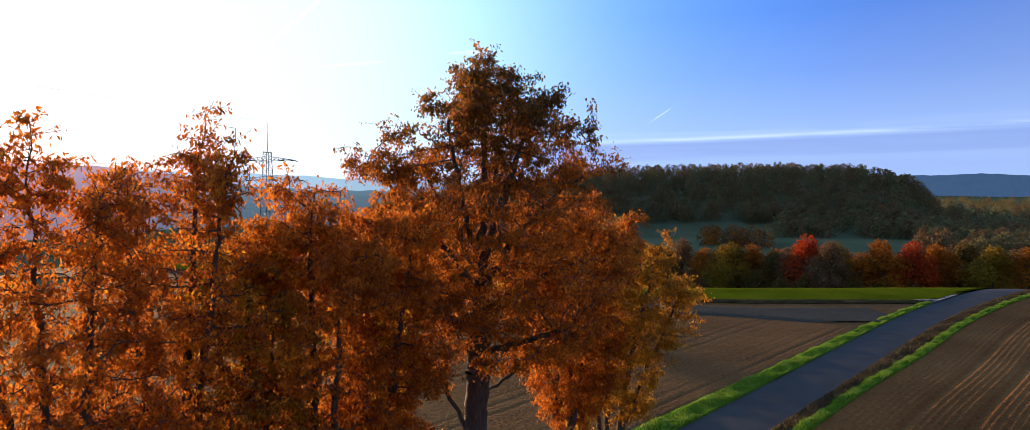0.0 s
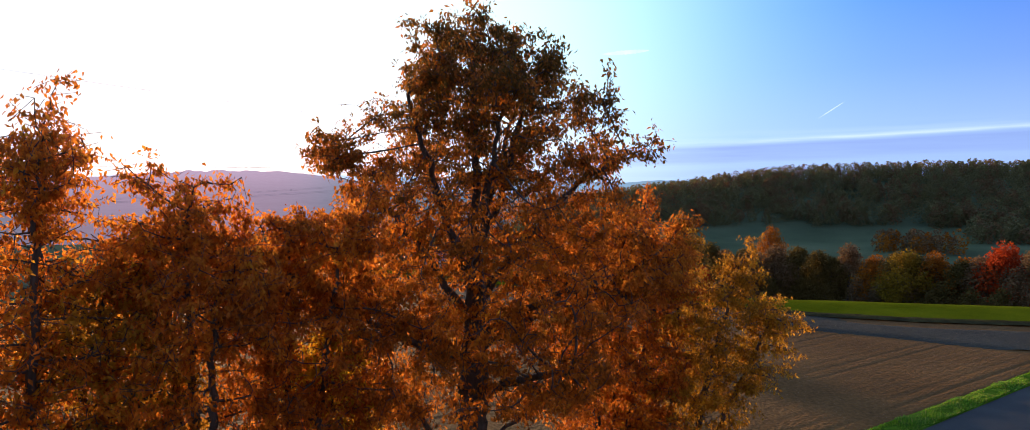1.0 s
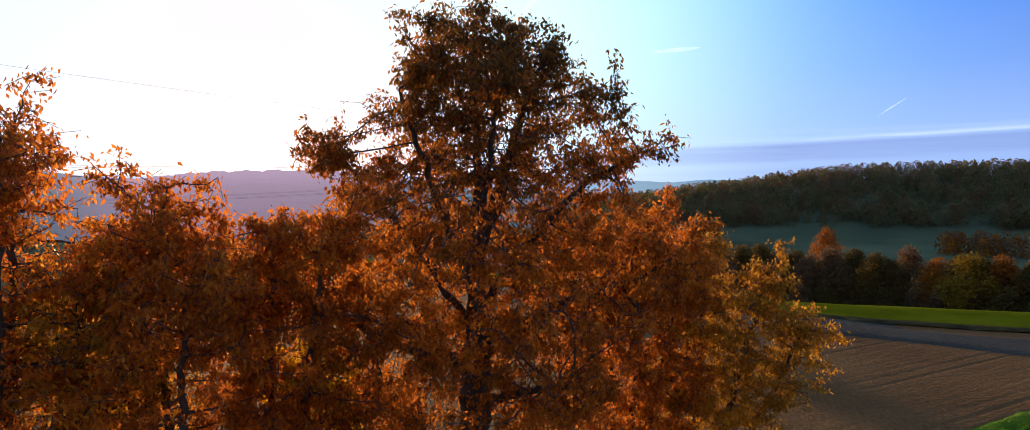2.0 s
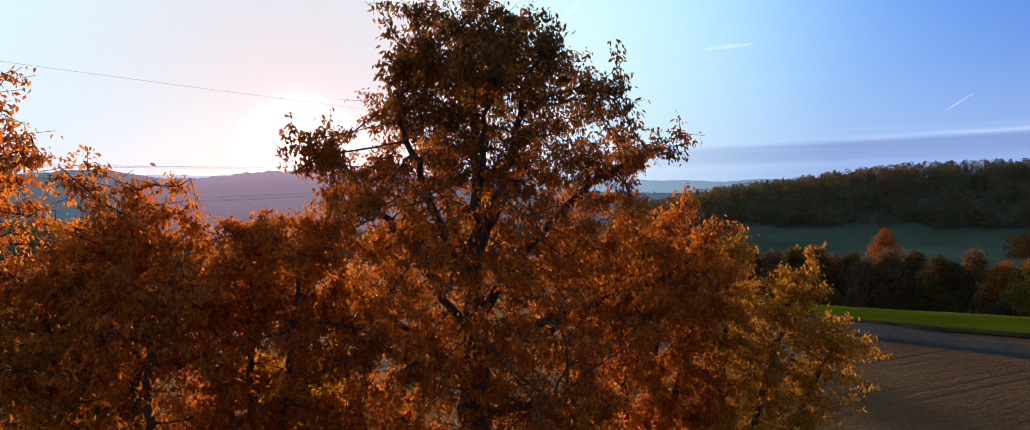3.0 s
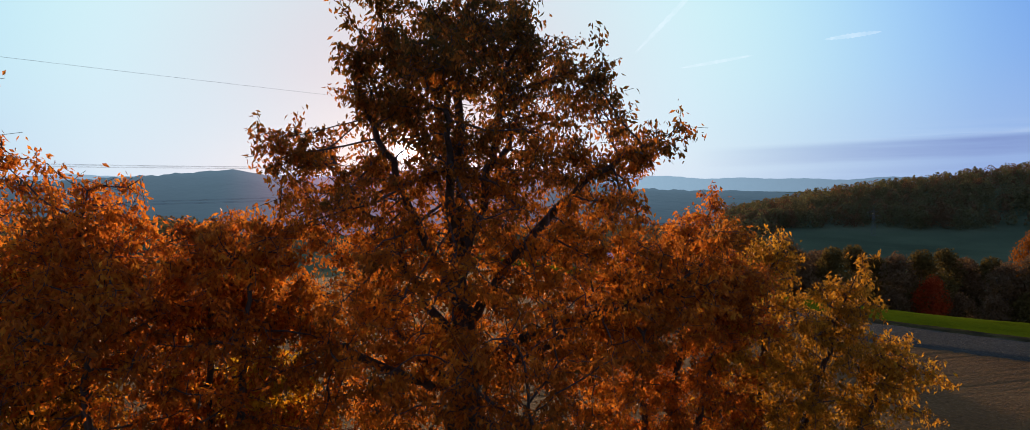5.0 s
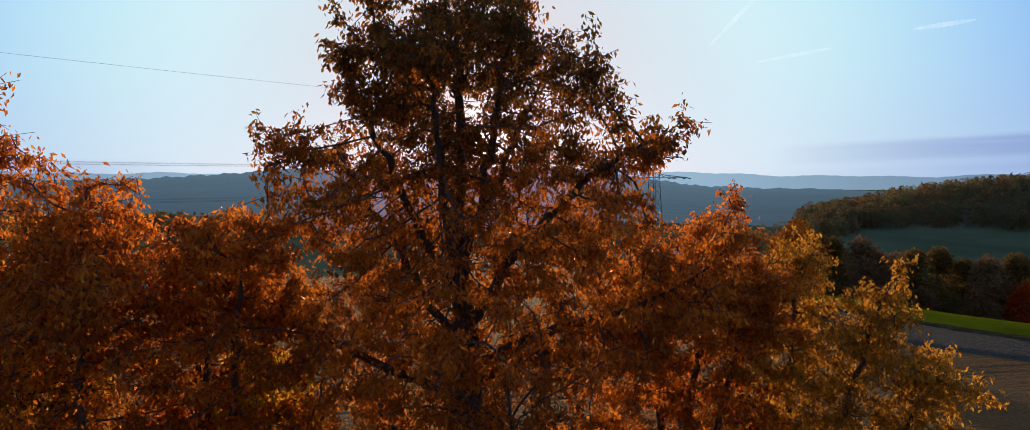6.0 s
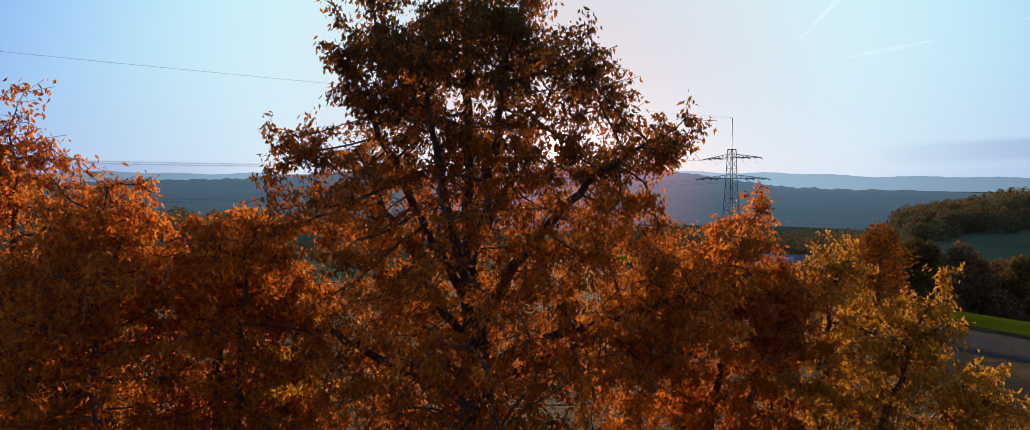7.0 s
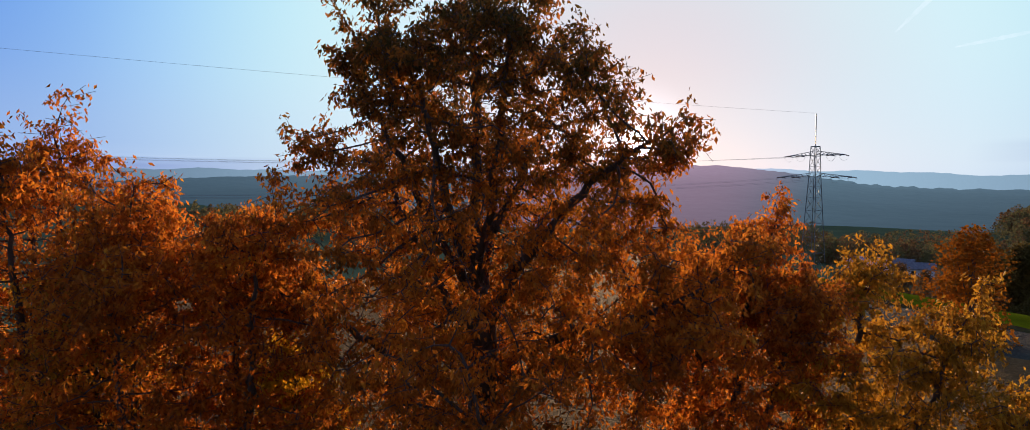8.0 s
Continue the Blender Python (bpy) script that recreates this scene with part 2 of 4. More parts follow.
RIDGE = haze_glow_material("haze_glow_wooded_ridge", (0.010, 0.022, 0.022), (0.065, 0.085, 0.070), (0.020, 0.038, 0.060), (0.066, 0.100, 0.122), (0.19, 0.055, 0.085), 0.5)
FAR = haze_glow_material("haze_glow_distant_ridge", (0.03, 0.05, 0.07), (0.07, 0.09, 0.11), (0.022, 0.045, 0.090), (0.25, 0.36, 0.43), (0.16, 0.05, 0.08), 1.0)

STEEL, n = material("galvanised_steel")
finish(n, n.ramp(n.noise(n("ShaderNodeTexCoord").outputs["Object"], 1.5, 4.0), [(0.3, (0.10, 0.11, 0.11)), (0.7, (0.20, 0.21, 0.21))]), 0.6, metal=0.5)
WIRE, n = material("wire_aluminium")
finish(n, (0.22, 0.22, 0.23), 0.5, metal=0.6)
GLAZE, n = material("brown_insulator")
finish(n, (0.07, 0.03, 0.02), 0.25)
PLASTER, n = material("pale_plaster")
finish(n, n.ramp(n.noise(n("ShaderNodeTexCoord").outputs["Object"], 0.8, 4.0), [(0.3, (0.55, 0.56, 0.60)), (0.7, (0.75, 0.75, 0.76))]), 0.9)
SHEET, n = material("blue_sheet_roof")
finish(n, n.ramp(n.noise(n("ShaderNodeTexCoord").outputs["Object"], 0.6, 3.0), [(0.3, (0.16, 0.22, 0.36)), (0.7, (0.30, 0.36, 0.50))]), 0.45)
TILE, n = material("grey_roof")
finish(n, n.ramp(n.noise(n("ShaderNodeTexCoord").outputs["Object"], 1.8, 3.0), [(0.3, (0.10, 0.10, 0.11)), (0.7, (0.24, 0.23, 0.24))]), 0.8)
DARK_GLASS, n = material("window_glass")
finish(n, (0.02, 0.025, 0.03), 0.08)


# ---- mesh helpers ----
def mesh_of(name, verts, faces, mat, smooth=False):
    me = bpy.data.meshes.new(name)
    verts = np.asarray(verts, dtype=np.float32)
    if not isinstance(faces, np.ndarray) and len({len(f) for f in faces}) > 1:
        me.from_pydata(verts.tolist(), [], faces)
        me.materials.append(mat)
        return me
    faces = np.asarray(faces, dtype=np.int32)
    k = faces.shape[1]
    me.vertices.add(len(verts))
    me.vertices.foreach_set("co", verts.ravel())
    me.loops.add(faces.size)
    me.loops.foreach_set("vertex_index", faces.ravel())
    me.polygons.add(len(faces))
    me.polygons.foreach_set("loop_start", np.arange(0, faces.size, k, dtype=np.int32))
    me.polygons.foreach_set("loop_total", np.full(len(faces), k, dtype=np.int32))
    me.polygons.foreach_set("use_smooth", np.full(len(faces), smooth, dtype=bool))
    me.update(calc_edges=True)
    me.materials.append(mat)
    return me


def part(name, me, parent, label="", kind=""):
    ob = new(name, me)
    ob.parent = parent
    return tagged(ob, label=label, kind=kind)


def setting(name, me, label, category):
    return tagged(new(name, me), label=label, category=category, kind="structure")


def smooth_step(a, b, v):
    t = np.clip((np.asarray(v, dtype=float) - a) / (b - a), 0, 1)
    return t * t * (3 - 2 * t)


# ---- the lie of the land ----
EYE_X, EYE_Y = 3.0, 5.5                 # the point from which the bearings of the hills are counted
HILL_B = [-180, -16, -13, -10, -7, 0, 7, 11, 20, 26, 29.3, 31.2, 34, 180]
HILL_Z = [0, 0, 3, 9, 17, 26, 38, 41, 45, 43, 33, 7, 0, 0]
MID_B = [-180, -85, -74, -66, -60, -54, -50, -47, -43, -38, -33, -28.5, -22, -17.5, -13, -6, 2, 10, 30, 33, 38, 45, 180]
MID_Z = [20, 25, 42, 46, 58, 74, 52, 54, 68, 72, 70, 55, 25, 18, 17, 9, 8, 0, 0, 0, 0, 0, 0]
FAR_B = [-180, -80, -60, -45, -30, -20, -13, -8, 0, 20, 30, 36, 45, 180]
FAR_Z = [70, 70, 60, 70, 76, 52, 34, 28, 36, 44, 68, 74, 76, 70]


EDGE_X = [-80, -30, -10, -3, 3, 8, 13, 20, 29, 36, 60]          # the far edge of the tilled field
EDGE_Y = [92, 73, 65.8, 63.4, 61.6, 60.6, 59.8, 59.3, 59.8, 59.9, 56]


def border(x, y):
    """Metres beyond the far edge of the tilled field."""
    return y - np.interp(x, EDGE_X, EDGE_Y)


def land(x, y):
    x, y = np.asarray(x, dtype=float), np.asarray(y, dtype=float)
    q = border(x, y) - 2.8 - 1.8 * smooth_step(5, 20, x) - 3.0 * smooth_step(30, 50, x)
    fall = np.where(q < 0, 0, np.where(q < 9, 0.01 * q * q, 0.81 + 0.18 * (q - 9)))
    z = -12 * smooth_step(-45, -125, x) * (1 - smooth_step(120, 220, y))
    z = z - 28 * (1 - np.exp(-np.maximum(fall, 0) / 28 * 1.7))
    dx, dy = x - EYE_X, y - EYE_Y
    r, b = np.hypot(dx, dy), np.degrees(np.arctan2(dx, dy))
    z = z + np.interp(b, HILL_B, HILL_Z) * smooth_step(500, 680, r) * (1 - smooth_step(750, 1100, r))
    z = z + 2.5 * np.sin(x * 0.013 + 1.0) * np.sin(y * 0.011) * smooth_step(200, 500, r)
    return z


def ground_sheet():
    rings = list(np.arange(1.5, 130, 2.0))
    while rings[-1] < 2600:
        rings.append(rings[-1] * 1.045)
    rings = np.array(rings + [4700.0])
    turns = np.radians(np.arange(0, 360, 1.0))
    R, T = np.meshgrid(rings, turns, indexing="ij")
    X, Y = EYE_X + R * np.sin(T), EYE_Y + R * np.cos(T)
    Z = land(X, Y) - 0.3
    v = np.stack([X, Y, Z], -1).reshape(-1, 3)
    n = len(turns)
    i = np.arange(len(rings) - 1)[:, None] * n
    j, k = np.arange(n)[None], (np.arange(n)[None] + 1) % n
    f = np.stack([i + j, i + n + j, i + n + k, i + k], -1).reshape(-1, 4)[:, ::-1]
    # the innermost ring closes on its centre
    c = len(v)
    v = np.vstack([v, [[EYE_X, EYE_Y, -0.3]]])
    cap = np.stack([np.full(n, c), np.arange(n), (np.arange(n) + 1) % n, np.full(n, c)], -1)
    me = mesh_of("ground", v, f, MEADOW, True)
    ob = setting("ground", me, "rolling meadow ground falling into a wide valley", "ground")
    setting("ground_centre", mesh_of("ground_centre", v, cap[:, [0, 2, 1]], MEADOW, True), "meadow ground under the tree row", "ground")
    return ob


ground_sheet()

# the lane runs straight, then bends to the right over the crest; s: metres along, p: metres to its right
LANE_DIR, LANE_RIGHT = np.array((0.672, 0.7405)), np.array((0.7405, -0.672))
LANE_START = np.array((8.4, 30.1))      # on its left edge


def lane_xy(s, p):
    s, p = np.asarray(s, dtype=float), np.asarray(p, dtype=float)
    bend = np.clip(s - 26.0, 0, None)
    right = 0.0032 * np.minimum(bend, 40) ** 2 + 0.256 * np.clip(bend - 40, 0, None)
    # the ditch widens and the left verge narrows on the way up
    right = right + 0.42 * smooth_step(7, 21, s) * np.clip((p - 2.5) / 0.65, 0, 1)
    right = right + np.clip(0.018 * (s + 3) - 0.25, -0.25, 0.45) * np.clip((-p - 0.25) / 1.15, 0, 1)
    return (LANE_START[0] + LANE_DIR[0] * s + LANE_RIGHT[0] * (p + right), LANE_START[1] + LANE_DIR[1] * s + LANE_RIGHT[1] * (p + right))


def lane_strip(name, s_list, p_list, height, mat, label, category, smooth=True, limit=None):
    """A sheet that follows the lane; height(s, p) above the land."""
    S, P = np.meshgrid(np.asarray(s_list, dtype=float), np.asarray(p_list, dtype=float), indexing="ij")
    X, Y = lane_xy(S, P)
    Z = land(X, Y) + height(S, P, X, Y)
    a, b = S.shape
    v = np.stack([X, Y, Z], -1).reshape(-1, 3)
    i, j = np.meshgrid(np.arange(a - 1), np.arange(b - 1), indexing="ij")
    f = np.stack([i * b + j, i * b + j + 1, (i + 1) * b + j + 1, (i + 1) * b + j], -1).reshape(-1, 4)
    if limit is not None:
        f = f[limit(X, Y).reshape(-1)[f].all(1)]
    return setting(name, mesh_of(name, v, f, mat, smooth), label, category)


def ripple(X, Y, scale, seed):
    """Cheap uneven relief from a few crossing waves."""
    rng = np.random.default_rng(seed)
    out = np.zeros_like(X)
    for k in range(9):
        a, f = rng.uniform(0, math.tau), rng.uniform(0.6, 2.2) / scale
        out += np.sin((X * math.cos(a) + Y * math.sin(a)) * f * math.tau + rng.uniform(0, 6)) / 9
    return out


ALONG = np.concatenate([np.arange(-60, 70, 1.0), np.arange(70, 130, 3.0)])
FINE = np.arange(-34, 68, 0.5)
LANE_W, VERGE, LANE_L = 2.5, 1.4, -0.25
lane_strip("road", ALONG, np.linspace(LANE_L, LANE_W, 9), lambda s, p, x, y: 0.05 - 0.012 * (p - LANE_W / 2) ** 2, ASPHALT,
           "narrow worn grey asphalt farm lane", "road")
lane_strip("verge_left", ALONG[ALONG < 40], np.linspace(-VERGE, LANE_L, 8), lambda s, p, x, y: 0.03 + 0.05 * np.sin((p + VERGE) / (VERGE + LANE_L) * math.pi) + 0.03 * ripple(x, y, 1.2, 1), TURF,
           "bright green grass verge between lane and field", "verge")
lane_strip("gravel_shoulder", np.arange(39.5, 46.5, 0.5), np.linspace(-1.0, LANE_L, 6), lambda s, p, x, y: 0.11 - 0.06 * (LANE_L - p) + 0.012 * ripple(x, y, 1.0, 8), GRAVEL,
           "pale gravel shoulder beside the lane at the crest", "track")
lane_strip("ditch", ALONG, np.linspace(LANE_W, LANE_W + 0.65, 7), lambda s, p, x, y: 0.03 - 0.16 * np.sin((p - LANE_W) / 0.65 * math.pi) + 0.03 * ripple(x, y, 0.9, 2), DEAD_TURF,
           "shallow ditch with dry brown grass along the lane", "ditch")
lane_strip("verge_right", ALONG, np.linspace(LANE_W + 0.65, LANE_W + 1.25, 8), lambda s, p, x, y: 0.02 + 0.10 * np.sin((p - LANE_W - 0.65) / 0.6 * math.pi) + 0.03 * ripple(x, y, 1.1, 3), TURF,
           "bright green grass bank beside the ditch", "verge")


def drilled(s, p, x, y):
    rows = 0.017 * np.sin(p / 0.30 * math.tau)
    track = np.exp(-((np.mod(p - 6.3 + 6, 12) - 6) / 0.22) ** 2) + np.exp(-((np.mod(p - 8.42 + 6, 12) - 6) / 0.22) ** 2)
    return 0.02 + rows * (1 - np.clip(track, 0, 1)) - 0.12 * track + 0.016 * ripple(x, y, 0.8, 4)


def tilled(s, p, x, y):
    rows = 0.002 * np.sin(p / 0.55 * math.tau + 0.4 * np.sin(s * 0.21))
    shift = 0.12 * np.sin(np.floor(p / 0.9) * 7.3)
    track = np.exp(-((np.mod(p, 0.9) - 0.45 - shift) / 0.08) ** 2) * (0.15 + 0.85 * np.sin(np.floor(p / 0.9) * 3.7) ** 4)
    return 0.0 + rows - 0.024 * track + 0.007 * ripple(x, y, 0.55, 5)


lane_strip("field_right", FINE, np.arange(LANE_W + 1.25, 34, 0.075), drilled, SOIL_RED, "brown drilled field with straight seed rows and wheel tracks", "field",
           limit=lambda x, y: border(x, y) < 16)
lane_strip("field_left", np.arange(-50, 90, 0.6), np.concatenate([np.arange(-62, -26, 0.5), np.arange(-26, -VERGE + 0.01, 0.11)]), tilled, SOIL,
           "brown tilled field with faint furrows", "field", limit=lambda x, y: border(x, y) < 0.3)


def cross_strip(name, x_list, q_list, height, mat, label, category):
    """A sheet along the far edge of the field; q: metres beyond that edge."""
    X, Q = np.meshgrid(np.asarray(x_list, dtype=float), np.asarray(q_list, dtype=float), indexing="ij")
    Y = Q + np.interp(X, EDGE_X, EDGE_Y)
    keep = (X - LANE_START[0]) * LANE_RIGHT[0] + (Y - LANE_START[1]) * LANE_RIGHT[1] - 0.0032 * np.clip((X - LANE_START[0]) * LANE_DIR[0] + (Y - LANE_START[1]) * LANE_DIR[1] - 26, 0, 40) ** 2 < -0.25
    Z = land(X, Y) + height(X, Q)
    a, b = X.shape
    i, j = np.meshgrid(np.arange(a - 1), np.arange(b - 1), indexing="ij")
    f = np.stack([i * b + j, (i + 1) * b + j, (i + 1) * b + j + 1, i * b + j + 1], -1).reshape(-1, 4)
    f = f[keep.reshape(-1)[f].all(1)]
    return setting(name, mesh_of(name, np.stack([X, Y, Z], -1).reshape(-1, 3), f, mat, True), label, category)


cross_strip("crop_field", np.arange(-70, 66, 0.8), np.concatenate([np.arange(0.6, 16, 0.5), np.arange(16, 34, 2.0)]), lambda x, q: 0.10 + 0.02 * np.sin(x * 3.1) * np.sin(q * 4.0), CROP,
            "strip of bright green young crop on the crest", "field")
cross_strip("field_edge", np.arange(-70, 46, 0.5), np.linspace(-0.9, 0.65, 8), lambda x, q: 0.10 + 0.05 * np.cos(q * 2.2) + 0.03 * np.sin(x * 2.3 + q * 5) * np.sin(x * 0.9), DEAD_TURF,
            "uneven dry grass edge between soil and crop", "verge")
# a band of darker soil just before the far edge of the field
cross_strip("headland", np.arange(-70, 29, 0.5), np.linspace(-8.5, -0.8, 22), lambda x, q: 0.095 + 0.02 * np.sin(x * 5.1 + q * 3) * np.sin(x * 1.7 - q * 6) - 0.16 * smooth_step(-6.5, -8.5, q - 2.2 * np.sin(x * 0.13) + 0.10 * (x - 5)) - 0.2 * smooth_step(-3.4, -1.9, q) * smooth_step(10, 19, x), SOIL_DARK,
            "dark strip of soil along the field edge", "field")


cross_strip("gravel_track", np.arange(31, 41, 0.4), np.linspace(0.05, 0.5, 5), lambda x, q: 0.17 - 0.09 * smooth_step(36, 32, x) - 0.1 * (q - 0.3) ** 2 + 0.02 * np.sin(x * 7.1 + q * 5), GRAVEL,
            "pale gravel track meeting the lane at the field edge", "track")


def haze_glow_distant_ridge():
    b = np.arange(-100, 70, 0.5)
    base, top = [], []
    for k in b:
        a, h = math.radians(k), float(np.interp(k, FAR_B, FAR_Z)) * 0.62 + 5 * math.sin(k * 0.9) * math.sin(k * 0.31) + 1.0 * math.sin(k * 5.3)
        x, y = EYE_X + math.sin(a) * 2700, EYE_Y + math.cos(a) * 2700
        base.append((x, y, -130))
        top.append((x * 1.02, y * 1.02, h))
    n = len(b)
    f = [(i, i + 1, n + i + 1, n + i) for i in range(n - 1)]
    setting("backdrop", mesh_of("backdrop", base + top, f, FAR, True), "wooded ridge far beyond the valley with blue haze painted as glow", "hills")


haze_glow_distant_ridge()


def middle_ridge():
    """A wooded hillside with folds, 1.3 to 1.9 km off."""
    b = np.arange(-110, 75, 0.4)
    rows = [(450, -0.03), (600, 0.08), (780, 0.2), (980, 0.36), (1180, 0.54), (1400, 0.75), (1580, 0.9), (1660, 1.0), (1760, 0.9), (1900, 0.3)]
    v = []
    for r, up in rows:
        rr = r + 60 * np.sin(np.radians(b) * 9 + r * 0.01)
        h = np.interp(b, MID_B, MID_Z) * 1.0 * up
        rough = (1.3 * np.sin(b * 7.7 + r) + 1.0 * np.sin(b * 12.9 + 2 * r) + 0.8 * np.sin(b * 3.1)) * up
        v.append(np.stack([EYE_X + rr * np.sin(np.radians(b)), EYE_Y + rr * np.cos(np.radians(b)), -29 + h * 0.97 + rough - 25 * (1 - smooth_step(0, 6, np.interp(b, MID_B, MID_Z))) - 14 * (1 - smooth_step(0.35, 0.8, up)) * (1 - smooth_step(11.5, 16.5, np.interp(b, MID_B, MID_Z)))], 1))
    n = len(b)
    i, j = np.meshgrid(np.arange(len(rows) - 1), np.arange(n - 1), indexing="ij")
    f = np.stack([i * n + j, i * n + j + 1, (i + 1) * n + j + 1, (i + 1) * n + j], -1).reshape(-1, 4)
    setting("backdrop_ridge", mesh_of("backdrop_ridge", np.vstack(v), f[:, ::-1], RIDGE, True), "long wooded ridge across the valley with blue-grey haze painted as glow", "hills")


middle_ridge()


# ---- trees ----
def grow(rng, attract, starts, step, kill, reach, rise=0.0):
    """Branches that reach for scattered points. Returns places and parents."""
    pos, par = [], []
    for line in starts:
        prev = -1 if line[0] is None else line[0]
        pts = [np.array(p, dtype=float) for p in line[1:]]
        first = True
        for a, b in zip(pts[:-1], pts[1:]):
            m = max(2, int(np.linalg.norm(b - a) / step))
            for k in range(0 if first else 1, m + 1):
                if first and prev >= 0 and k == 0:
                    # a limb leaves the stem at the nearest node
                    prev = int(np.argmin(((np.array(pos) - a) ** 2).sum(1)))
                    continue
                wob = 0.12 * step * rng.normal(size=3) if len(pos) > 2 else 0
                pos.append(a + (b - a) * k / m + wob)
                par.append(prev)
                prev = len(pos) - 1
            first = False
    P = np.array(pos)
    d = ((attract[:, None] - P[None]) ** 2).sum(2)
    near, dist = d.argmin(1), np.sqrt(d.min(1))
    live = np.ones(len(attract), dtype=bool)
    for _ in range(90):
        use = live & (dist < reach)
        if not use.any():
            break
        to = attract[use] - P[near[use]]
        to /= np.linalg.norm(to, axis=1)[:, None] + 1e-9
        acc = np.zeros((len(P), 3))
        np.add.at(acc, near[use], to)
        grown = np.unique(near[use])
        way = acc[grown] + rng.normal(size=(len(grown), 3)) * 0.22
        way[:, 2] += rise
        way /= np.linalg.norm(way, axis=1)[:, None] + 1e-9
        fresh = P[grown] + way * step
        base = len(P)
        P = np.vstack([P, fresh])
        par.extend(int(g) for g in grown)
        d = ((attract[:, None] - fresh[None]) ** 2).sum(2)
        i, m = d.argmin(1), np.sqrt(d.min(1))
        closer = m < dist
        near[closer], dist[closer] = base + i[closer], m[closer]
        live &= dist > kill
    return P, np.array(par)


def radii(P, par, base_radius, tip=0.008, power=2.0):
    load = np.zeros(len(P))
    kids = np.bincount(par[par >= 0], minlength=len(P))
    load[kids == 0] = 1.0
    for i in range(len(P) - 1, -1, -1):
        if par[i] >= 0:
            load[par[i]] += load[i]
    r = load ** (1 / power)
    return tip + (base_radius - tip) * (r - 1) / (r.max() - 1)


def tubes(P, par, r, pick, sides):
    """Open tapered tubes from each picked node to its parent."""
    c = np.nonzero(pick & (par >= 0))[0]
    if not len(c):
        return np.zeros((0, 3)), np.zeros((0, 4), dtype=int)
    a, b = P[par[c]], P[c]
    ra, rb = np.minimum(r[par[c]], r[c] * 1.6), r[c]
    w = b - a
    w /= np.linalg.norm(w, axis=1)[:, None] + 1e-9
    ref = np.where(np.abs(w[:, 2:3]) > 0.9, [[1.0, 0, 0]], [[0, 0, 1.0]])
    u = np.cross(w, ref)
    u /= np.linalg.norm(u, axis=1)[:, None] + 1e-9
    v = np.cross(w, u)
    ang = np.arange(sides) * math.tau / sides
    ring = u[:, None] * np.cos(ang)[None, :, None] + v[:, None] * np.sin(ang)[None, :, None]
    va, vb = a[:, None] + ring * ra[:, None, None], b[:, None] + ring * rb[:, None, None] + (w * rb[:, None] * 0.3)[:, None]
    verts = np.concatenate([va, vb], 1).reshape(-1, 3)
    k = np.arange(len(c))[:, None] * 2 * sides
    s, t = np.arange(sides)[None], (np.arange(sides)[None] + 1) % sides
    faces = np.stack([k + s, k + t, k + sides + t, k + sides + s], -1).reshape(-1, 4)
    return verts, faces


def leaf_cloud(rng, seats, count, spread, size, droop=0.75, broad=1.0):
    """Folded leaves hung round the seats."""
    c = np.repeat(seats, count, axis=0)
    n = len(c)
    c = c + rng.normal(size=(n, 3)) * spread * np.array((1, 1, 0.75))
    a = rng.uniform(0, math.tau, n)
    out = np.stack([np.cos(a), np.sin(a), -droop * rng.uniform(0.2, 3.0, n)], 1)
    out /= np.linalg.norm(out, axis=1)[:, None]
    side = np.cross(out, rng.normal(size=(n, 3)))
    side /= np.linalg.norm(side, axis=1)[:, None] + 1e-9
    up = np.cross(side, out)
    L = (size * rng.uniform(0.65, 1.25, n))[:, None]
    W = L * broad * rng.uniform(0.18, 0.27, n)[:, None]
    mid = c + out * L * 0.45 - up * L * 0.06
    verts = np.stack([c, mid + side * W + up * W * 0.35, c + out * L - up * L * 0.18, mid - side * W + up * W * 0.35], 1).reshape(-1, 3)
    k = np.arange(n)[:, None] * 4
    faces = np.concatenate([k + np.array([[0, 1, 2]]), k + np.array([[0, 2, 3]])], 1).reshape(-1, 3)
    return verts, faces


def crown_points(rng, lobes):
    """Scattered points inside the leafy lobes of a crown: middle, radius, half height and number of points each."""
    out = []
    for x, y, z, r, h, n in lobes:
        n = int(n * 1.5)
        # twigs and leaves reach a hand's width past the points
        r, h = (r - 0.1, h - 0.07) if n > 40 else (r, h)
        way = rng.normal(size=(n, 3))
        way /= np.linalg.norm(way, axis=1)[:, None]
        out.append(np.array((x, y, z)) + way * rng.uniform(0, 1, n)[:, None] ** 0.4 * np.array((r, r, h)))
    return np.vstack(out)


def open_air(pts, gaps):
    """False where a point lies in one of the open gaps of the crown: a middle, a direction and a radius each."""
    keep = np.ones(len(pts), dtype=bool)
    for mid, way, radius in gaps:
        d, w = pts - np.array(mid), np.array(way) / np.linalg.norm(way)
        keep &= np.linalg.norm(d - (d @ w)[:, None] * w, axis=1) > radius
    return keep


